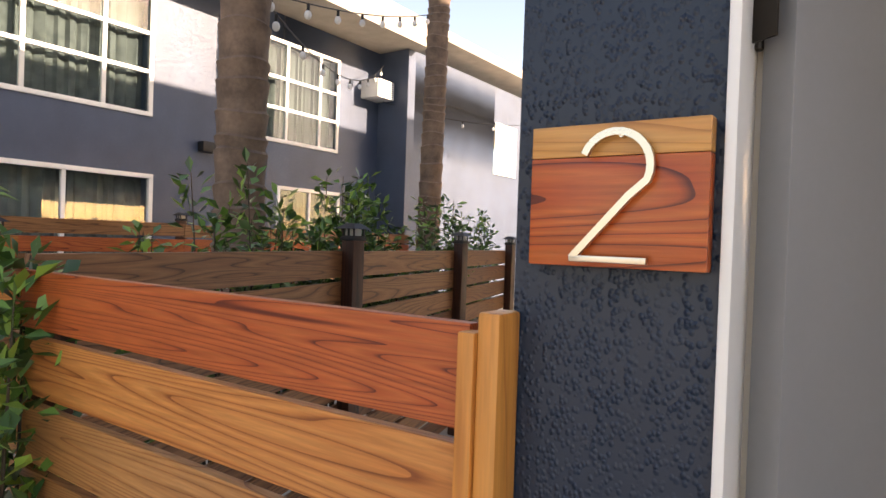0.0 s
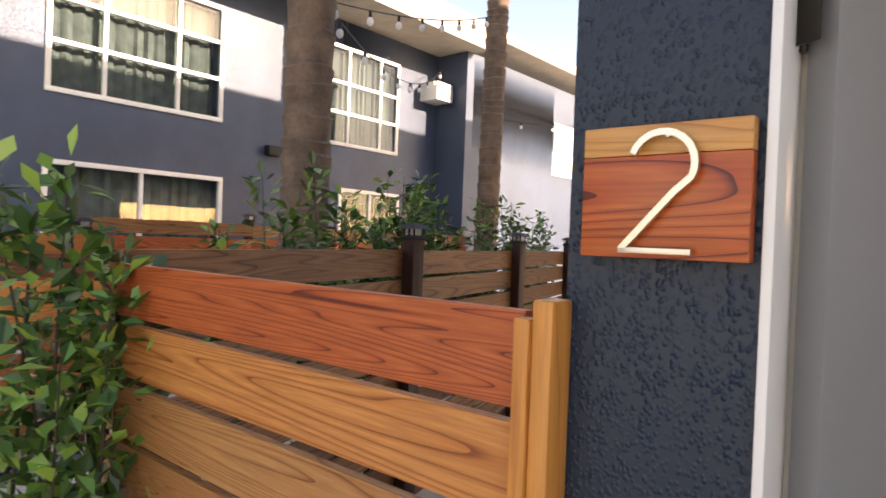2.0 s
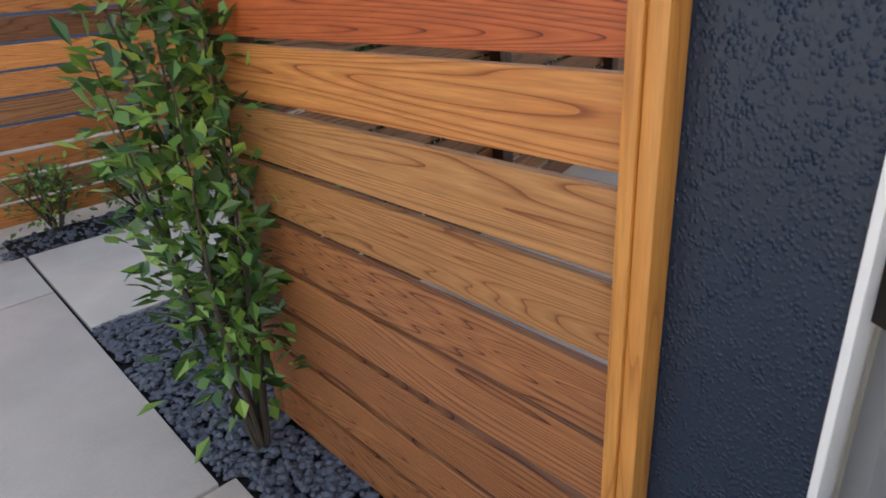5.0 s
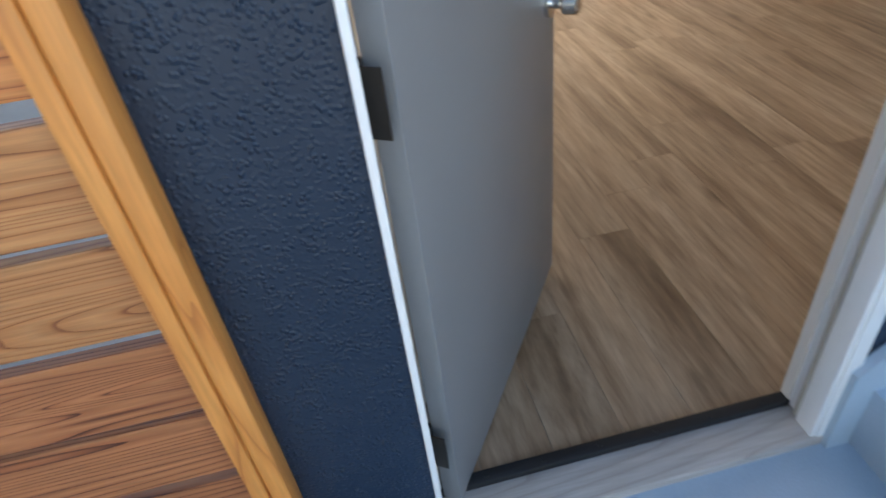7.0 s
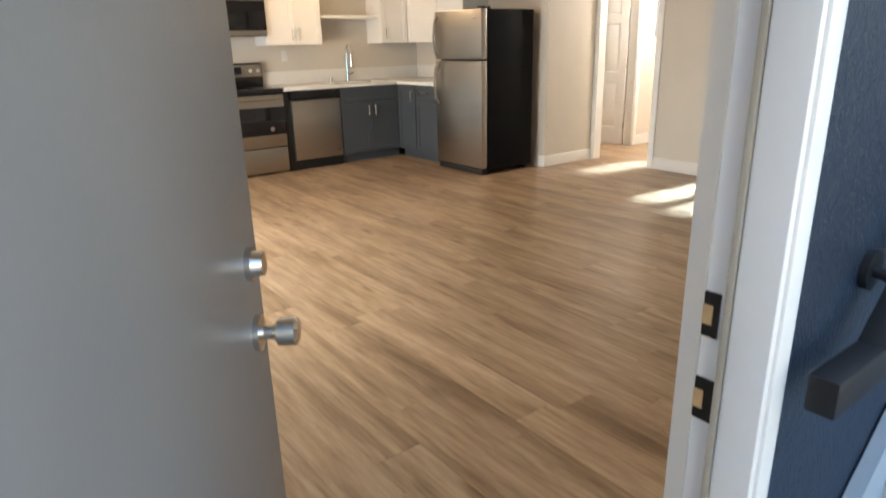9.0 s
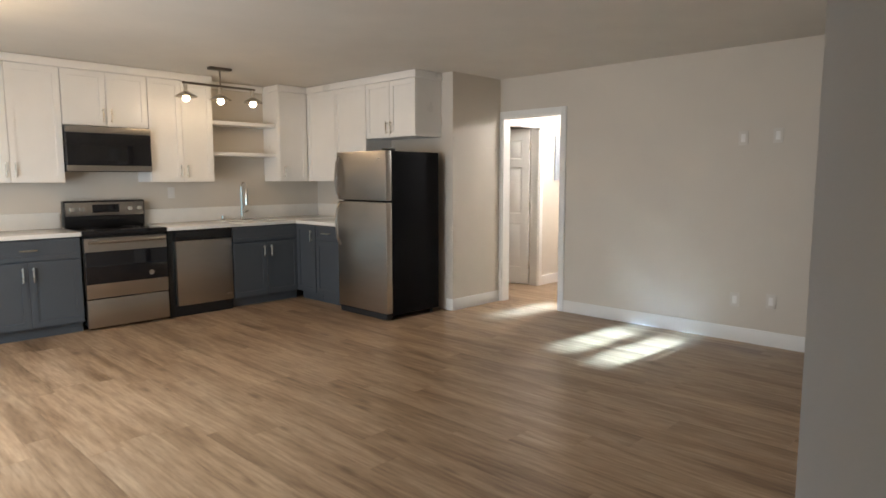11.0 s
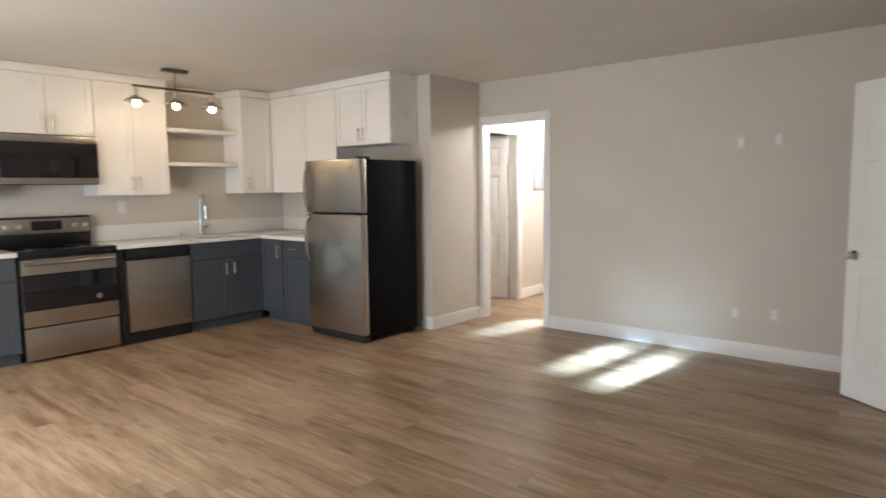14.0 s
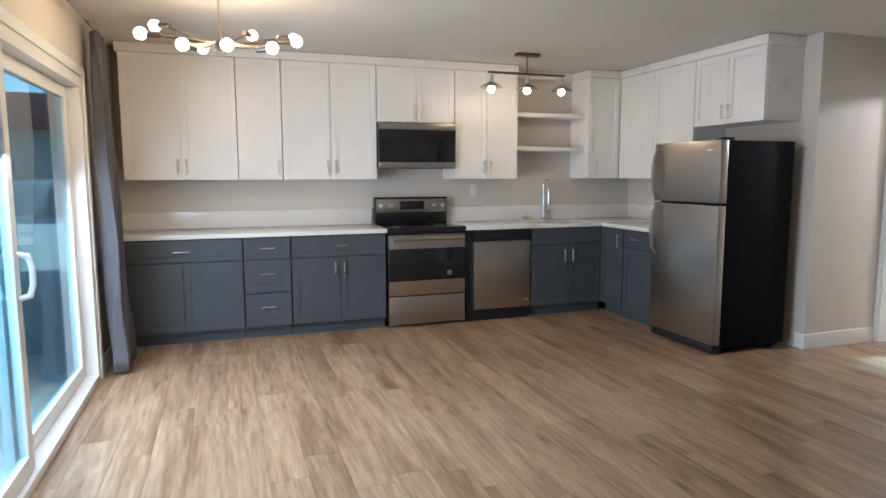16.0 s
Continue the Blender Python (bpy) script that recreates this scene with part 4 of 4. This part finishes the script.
def fence(label, a, b, top, n, posts, mats, post_mat, caps=True, post_top=None, pitch=0.163, side=1):
    """Horizontal boards from a to b, with posts at the given fractions."""
    a, b = Vector((*a, 0)), Vector((*b, 0))
    ob = thing("fence", (a.x, a.y, -0.05), label, "fence", "slatted wooden fences", EXT)
    d = b - a
    ang = math.atan2(d.y, d.x)
    ln = d.length
    store = {}
    cuts = [0.0] + [p for p in posts if 0.02 < p < 0.98] + [1.0]
    for i in range(n):
        for f0, f1 in zip(cuts, cuts[1:]):
            mt = mats[i % len(mats)]
            key = (round(f1 - f0, 4), mt.name)
            if key not in store:
                store[key] = board_mesh((f1 - f0) * ln - 0.003, mt)
            o = new("board", store[key])
            o.parent = ob
            p = a + d * f0
            o.matrix_basis = Matrix.Translation((p.x - a.x, p.y - a.y, top - 0.071 - i * pitch + 0.05 + random.uniform(-0.003, 0.003))) @ pose(0, 0, 0, random.uniform(-0.6, 0.6), random.uniform(-0.15, 0.15), math.degrees(ang))
    nrm = Vector((-d.y, d.x, 0)).normalized() * 0.058 * side
    for f in posts:
        p = a + d * f + nrm
        pt = post_top if post_top else top + 0.05
        po = part("post", box(p.x - 0.043, p.y - 0.043, -0.06, p.x + 0.043, p.y + 0.043, pt, 0.004), post_mat, ob, "dark stained post" if post_mat is DARKPOST else "pale fir post")
        if caps:
            cap_parts(po, p.x, p.y, pt)
    return ob


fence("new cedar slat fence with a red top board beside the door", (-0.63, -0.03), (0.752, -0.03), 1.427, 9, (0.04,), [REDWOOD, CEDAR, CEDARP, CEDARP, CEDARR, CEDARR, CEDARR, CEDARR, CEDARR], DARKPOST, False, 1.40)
ep_ = thing("fence_post", (0.77, 0, 0), "pale fir fence posts screwed to the stucco wall", "post", "", EXT)
part("post", box(0.745, -0.066, -0.05, 0.770, -0.035, 1.418, 0.003), POSTWOOD, ep_)
part("post", box(0.7705, -0.06, -0.05, 0.803, -0.003, 1.445, 0.006), POSTWOOD, ep_, "taller post with a rounded top")
fence("weathered slat fence with black lantern caps round the patio", (-0.70, 0.02), (-2.2, 5.4), 1.46, 9, (0.32, 0.665, 0.99), [OLDCEDAR], DARKPOST, True, 1.52, side=-1)
fence("high slat fence at the back of the patio", (-2.3, 8.4), (-0.12, 8.6), 1.75, 10, (0.02, 0.98), [OLDCEDAR], DARKPOST, False, 1.85)
fence("long cedar slat fence across the path", (-3.65, -5.0), (-3.65, 1.15), 1.47, 9, (0.02, 0.33, 0.66, 0.98), [CEDAR, OLDCEDAR, CEDAR], DARKPOST, True, 1.5)
fence("reddish slat fence of the opposite patio", (-5.2, 1.2), (-5.2, 7.5), 1.62, 9, (0.02, 0.35, 0.68, 0.98), [OLDCEDAR, REDWOOD], DARKPOST, True, 1.66)

# ---- stairs ----
st = thing("stairs", (2.12, -0.5, -0.02), "blue-grey painted stairs rising along the navy wall", "stairs", "", EXT)
RISE, RUN = 0.196, 0.215
for i in range(14):
    x, z = 2.012 + i * RUN, -0.02 + i * RISE
    bm = box(x, -1.12, max(-0.02, z - 0.2), x + RUN + 0.012, -0.012, z + RISE, 0.008)
    part("step", bm, DECKP, st)
bm = bmesh.new()
END = 2.0 + 14 * RUN
prof = [(1.952, -0.018), (1.952, 0.237), (END, 0.237 + (END - 1.952) * RISE / RUN), (END, 14 * RISE - 0.15), (2.1, -0.018)]
f0 = [bm.verts.new((x, -0.03, z)) for x, z in prof]
f1 = [bm.verts.new((x, -0.004, z)) for x, z in prof]
bm.faces.new(f0)
bm.faces.new(f1[::-1])
for i in range(5):
    j = (i + 1) % 5
    bm.faces.new((f0[i], f1[i], f1[j], f0[j]))
bmesh.ops.recalc_face_normals(bm, faces=bm.faces)
part("skirt_board", bm, DECKP, st)
hr = thing("handrail", (2.215, 0, 1.02), "black metal handrail on wall brackets", "handrail", "", EXT)
slope = RISE / RUN
bm = bmesh.new()
ang = -math.degrees(math.atan(slope))
bx(bm, 0, -0.019, -0.027, 4.2, 0.019, 0.027, 0.005, Matrix.Translation((2.125, -0.056, 0.925)) @ pose(0, 0, 0, 0, ang, 0))
bx(bm, 1.968, -0.075, 0.898, 2.15, -0.037, 0.95, 0.005)
part("rail", bm, BLACKM, hr)
for i in range(3):
    x = 2.215 + i * 1.2
    z = 1.02 + (x - 2.215) * slope
    bm = rod(bmesh.new(), (x, 0, z), (x, -0.012, z), 0.03, seg=18)
    tube(bm, [(x, -0.01, z), (x, -0.035, z - 0.005), (x, -0.055, z - 0.02)], 0.009)
    part("bracket", bm, BLACKM, hr)

# ---- opposite building ----
ob_ = thing("apartment_building", (-8.3, 4, 0), "two-storey navy stucco apartment building with white windows", "building", "", EXT)
F = -8.3


def facade(x, y0, y1, z0, z1, holes, thick=0.25):
    """A wall along y with rectangular openings, built of blocks."""
    bm = bmesh.new()
    ys = sorted({y0, y1, *[h[0] for h in holes], *[h[1] for h in holes]})
    zs = sorted({z0, z1, *[h[2] for h in holes], *[h[3] for h in holes]})
    for a, b in zip(ys, ys[1:]):
        for c, d in zip(zs, zs[1:]):
            if not any(h[0] < (a + b) / 2 < h[1] and h[2] < (c + d) / 2 < h[3] for h in holes):
                bx(bm, x - thick, a, c, x, b, d)
    bmesh.ops.remove_doubles(bm, verts=bm.verts, dist=0.0001)
    return bm


WINS = [(2.26, 4.72, 3.40, 5.15, (0.28, 0.72), (0.36, 0.70)), (7.0, 8.85, 3.38, 5.2, (0.28, 0.75), (0.32, 0.64)),
        (2.26, 4.76, 0.95, 2.36, (0.5,), ()), (7.4, 8.95, 0.95, 2.42, (0.5,), ()), (-4.0, -1.5, 3.40, 5.15, (0.28, 0.72), (0.36, 0.7))]
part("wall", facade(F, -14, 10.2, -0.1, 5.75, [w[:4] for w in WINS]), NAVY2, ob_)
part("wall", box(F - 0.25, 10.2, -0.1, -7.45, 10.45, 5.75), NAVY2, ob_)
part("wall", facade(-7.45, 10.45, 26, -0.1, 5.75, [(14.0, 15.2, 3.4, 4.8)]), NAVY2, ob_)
part("roof", box(F - 6, -14, 6.1, -7.05, 26, 6.35, 0.02), SOFFIT, ob_)
part("soffit", box(F - 0.25, -14, 5.755, -7.05, 10.45, 6.1), SOFFIT, ob_, "grey plaster soffit under the eaves")
for y0, y1, z0, z1, cs, rs in WINS:
    bm = bmesh.new()
    for a in ((y0 - 0.07, z0 - 0.07, y1 + 0.07, z0), (y0 - 0.07, z1, y1 + 0.07, z1 + 0.07), (y0 - 0.07, z0, y0, z1), (y1, z0, y1 + 0.07, z1)):
        bx(bm, F - 0.05, a[0], a[1], F + 0.035, a[2], a[3], 0.005)
    w = part("window", bm, WHITE, ob_, "white framed window")
    for c in cs:
        y = y0 + (y1 - y0) * c
        part("mullion", box(F - 0.05, y - 0.03, z0, F + 0.018, y + 0.03, z1, 0.004), WHITE, w)
    for r in rs:
        z = z0 + (z1 - z0) * r
        part("glazing_bar", box(F - 0.05, y0, z - 0.03, F + 0.016, y1, z + 0.03, 0.004), WHITE, w)
    yy = [0, *cs, 1]
    zz = [0, *rs, 1]
    for c0, c1 in zip(yy, yy[1:]):
        for r0, r1 in zip(zz, zz[1:]):
            part("pane", box(F - 0.02, y0 + (y1 - y0) * c0, z0 + (z1 - z0) * r0, F - 0.014, y0 + (y1 - y0) * c1, z0 + (z1 - z0) * r1), PANE, w)
    bm = bmesh.new()
    n = 60
    prev = None
    for i in range(n + 1):
        y = y0 + (y1 - y0) * i / n
        x = F - 0.17 + 0.03 * math.sin(i * 1.35) + 0.012 * math.sin(i * 3.1)
        cur_ = (bm.verts.new((x, y, z0 - 0.1)), bm.verts.new((x, y, z1 + 0.05)))
        if prev:
            bm.faces.new((prev[0], cur_[0], cur_[1], prev[1]))
        prev = cur_
    part("drape", bm, DRAPE, w, "grey pleated drape behind the glass")
part("window", box(-7.42, 14.0, 3.4, -7.4, 15.2, 4.8), WHITE, ob_)
part("vent_hood", box(F, 5.62, 2.9, F + 0.16, 5.9, 3.08, 0.02), BLACKM, ob_, "small black wall vent")
ac = thing("air_conditioner", (-8.0, 9.9, 4.65), "white window air conditioner on the navy wall", "air conditioner", "", EXT)
part("case", box(-8.3, 9.6, 4.62, -7.8, 10.15, 5.02, 0.02), WHITE, ac)
bm = bmesh.new()
for i in range(7):
    bx(bm, -7.802, 9.65, 4.67 + i * 0.045, -7.79, 10.1, 4.69 + i * 0.045)
part("grille", bm, GREYBOX, ac)
far = thing("far_house", (-3.5, 26, 0), "distant low house with a red tiled roof", "house", "", EXT)
part("wall", box(-7, 27, -0.1, 6, 32, 3.2), SOFFIT, far)
bm = bmesh.new()
for x in (-7.5, 6.5):
    for y, z in ((26.5, 3.1), (29.5, 4.6), (32.5, 3.1)):
        bm.verts.new((x, y, z))
bm.verts.ensure_lookup_table()
v = bm.verts
for f in ((0, 3, 4, 1), (1, 4, 5, 2), (0, 1, 2), (5, 4, 3)):
    bm.faces.new([v[i] for i in f])
rf = part("roof", bm, ROOFT, far)
rf.modifiers.new("thick", "SOLIDIFY").thickness = 0.12


# ---- palms, string lights, shrubs ----
def palm(x, y, r, h, seed):
    rnd = random.Random(seed)
    ob = thing("palm_tree", (x, y, -0.06), "tall palm with a ringed brown trunk", "palm tree", "palms in the court", EXT)
    bm = bmesh.new()
    prev, z, seg = None, -0.06, 40
    lean = (rnd.uniform(-0.01, 0.01), rnd.uniform(-0.01, 0.01))
    rings = []
    while z < h:
        step = rnd.uniform(0.10, 0.30)
        rr = r * (1.25 - 0.25 * min(1, z / 1.2)) * (1 - 0.012 * z)
        rings += [(z, rr * 1.06), (z + 0.022, rr * 0.95), (z + step * 0.5, rr * 0.975), (z + step - 0.012, rr * 1.04)]
        z += step
    for z, rr in rings:
        ring = []
        for i in range(seg):
            a = 2 * math.pi * i / seg
            q = rr * (1 + 0.018 * noise.noise((math.cos(a) * 2.5, math.sin(a) * 2.5, z * 3 + seed)))
            ring.append(bm.verts.new((x + lean[0] * z + q * math.cos(a), y + lean[1] * z + q * math.sin(a), z + 0.012 * math.sin(a * 2 + z * 5))))
        if prev:
            for i in range(seg):
                bm.faces.new((prev[i], prev[(i + 1) % seg], ring[(i + 1) % seg], ring[i]))
        prev = ring
    part("trunk", bm, PALMB, ob)
    bm = bmesh.new()
    for k in range(26):
        a, el = rnd.uniform(0, 6.28), rnd.uniform(-0.3, 1.1)
        for j in range(16):
            s = 0.3 + j * 0.13
            c = Vector((math.cos(a) * math.cos(el) * s, math.sin(a) * math.cos(el) * s, math.sin(el) * s - 0.13 * s * s))
            for sd in (-1, 1):
                t = c + Vector((-math.sin(a) * sd * 0.3, math.cos(a) * sd * 0.3, -0.14)) + Vector((math.cos(a), math.sin(a), 0)) * 0.15
                o = Vector((x, y, h))
                bm.faces.new([bm.verts.new(o + c), bm.verts.new(o + c + Vector((0, 0, 0.035))), bm.verts.new(o + t)])
    part("crown", bm, LEAF, ob, "drooping fronds")
    return ob


palm(-2.83, 2.32, 0.195, 9.5, 1)
palm(-4.9, 7.6, 0.19, 9.0, 2)


def leaf_at(bm, p, d, up, ln, wd):
    s = d.cross(up).normalized() * wd
    q = up * ln * 0.10
    a, b, c, e = bm.verts.new(p), bm.verts.new(p + d * ln * 0.5 + s + q), bm.verts.new(p + d * ln * 0.5 - s + q), bm.verts.new(p + d * ln)
    m0 = bm.verts.new(p + d * ln * 0.5 - q * 0.2)
    bm.faces.new((a, b, m0))
    bm.faces.new((a, m0, c))
    bm.faces.new((b, e, m0))
    bm.faces.new((m0, e, c))


def shrub(name, label, base, height, spread, stems, leaves, seed, low=0.25, lsize=0.075, group="shrubs along the fence"):
    rnd = random.Random(seed)
    ob = thing(name, base, label, "shrub", group, EXT)
    b0 = Vector(base)
    bmw, bml = bmesh.new(), bmesh.new()
    for s in range(stems):
        a = rnd.uniform(0, 6.28)
        tip = b0 + Vector((math.cos(a) * spread * rnd.uniform(0.2, 1), math.sin(a) * spread * rnd.uniform(0.2, 1), height * rnd.uniform(0.72, 1.0)))
        mid = b0.lerp(tip, 0.5) + Vector((rnd.uniform(-1, 1), rnd.uniform(-1, 1), 0)) * spread * 0.25
        tube(bmw, [b0 + Vector((rnd.uniform(-0.02, 0.02), rnd.uniform(-0.02, 0.02), 0)), mid], 0.009, 6)
        rod(bmw, mid, tip, 0.006, 0.002, 6)
        for k in range(leaves):
            f = low + (1 - low) * rnd.random() ** 0.85
            p = (b0.lerp(mid, f * 2) if f < 0.5 else mid.lerp(tip, f * 2 - 1))
            tw = Vector((rnd.gauss(0, 1), rnd.gauss(0, 1), rnd.gauss(0.15, 0.7))).normalized()
            rr = rnd.uniform(0.0, 0.13) * (1.15 - 0.75 * f) * (spread / 0.16)
            q = p + tw * rr
            d = (tw + Vector((0, 0, rnd.uniform(-0.45, 0.7)))).normalized()
            up = Vector((rnd.gauss(0, 0.5), rnd.gauss(0, 0.5), 1)).normalized()
            leaf_at(bml, q, d, up, lsize * rnd.uniform(0.6, 1.15), lsize * rnd.uniform(0.2, 0.3))
    part("stem", bmw, STEMB, ob)
    lf = part("foliage", bml, LEAF, ob, "glossy green leaves")
    lf.data.polygons.foreach_set("use_smooth", [True] * len(lf.data.polygons))
    return ob


shrub("young_tree", "slender young evergreen with glossy leaves by the fence", (-0.49, -0.18, -0.05), 1.74, 0.26, 9, 150, 5, 0.2, 0.08, "")
h1 = shrub("hedge_shrub", "leafy green shrub growing behind the slat fence", (-1.32, 1.35, -0.05), 1.95, 0.17, 6, 90, 8, 0.4, 0.085)
h2 = shrub("hedge_shrub", "leafy green shrub growing behind the slat fence", (-1.6, 2.1, -0.05), 2.05, 0.2, 7, 90, 9, 0.4, 0.085)
rnd = random.Random(4)
for i in range(13):
    f = 0.12 + i * 0.075
    x, y = -0.70 - 1.5 * f - 0.28 + rnd.uniform(-0.08, 0.02), 0.02 + 5.4 * f
    s = rnd.uniform(0.88, 1.12)
    copy_thing(h1 if i % 2 else h2, EXT @ pose(x, y, -0.05, 0, 0, rnd.uniform(0, 360)) @ Matrix.Diagonal((s, s, s * rnd.uniform(0.86, 1.02), 1)))
low = shrub("ground_plant", "low reddish-green plant at the foot of the fence", (-3.45, -0.1, -0.05), 0.5, 0.28, 9, 40, 12, 0.2, 0.06)
copy_thing(low, EXT @ pose(-3.45, 0.45, -0.05, 0, 0, 70))


def string(label, a, b, sag, n, seed):
    ob = thing("string_lights", a, label, "string lights", "string lights over the court", EXT)
    a, b = Vector(a), Vector(b)
    pts = [a.lerp(b, i / 24) - Vector((0, 0, sag * 4 * (i / 24) * (1 - i / 24))) for i in range(25)]
    part("cable", tube(bmesh.new(), pts, 0.007, 6), BLACKM, ob)
    for i in range(n):
        f = (i + 0.5) / n
        p = a.lerp(b, f) - Vector((0, 0, sag * 4 * f * (1 - f)))
        so_ = part("socket", rod(bmesh.new(), p, p - Vector((0, 0, 0.07)), 0.016), BLACKM, ob)
        part("bulb", ball(bmesh.new(), p - Vector((0, 0, 0.105)), 0.035, 1, 1, 1.25), STRINGB, so_, "unlit white bulb")


string("string of white bulbs slung between the palms", (-2.9, 2.4, 3.45), (-4.85, 7.5, 5.2), 0.12, 8, 1)
string("string of white bulbs slung to the far wall", (-2.9, 2.5, 3.45), (-8.0, 10.0, 5.4), 0.5, 9, 2)
string("string of white bulbs slung along the court", (-8.0, 10.0, 4.6), (-4.6, 14.0, 4.7), 0.35, 7, 3)

# ---- floor planks, last ----
fl = struct("floor", box(-0.06, 0.035, -0.12, 8.7, 7.1, -0.0135), SOIL, "oak-look vinyl plank floor", category="floor")
PW, PL = 0.182, 1.22
pm = mesh_of("plank", box(0, 0, -0.012, PW - 0.0012, PL - 0.0015, 0, 0.0), PLANK, False)
nx = int(6.3 / PW)
for i in range(nx + 13):
    x = i * PW
    lo, hi = (0.0087 * x + 0.03, 6.99 if x < 5.3 else 4.62) if x < 6.1 else (3.3, 6.9)
    y = lo - random.uniform(0, PL * 0.9)
    while y < hi:
        y0, y1 = max(y, lo), min(y + PL, hi)
        if y1 - y0 > 0.05:
            o = new("plank", pm)
            o.parent = fl
            o.location = (x, y0, 0)
            o.scale = (1, (y1 - y0) / PL, 1)
        y += PL
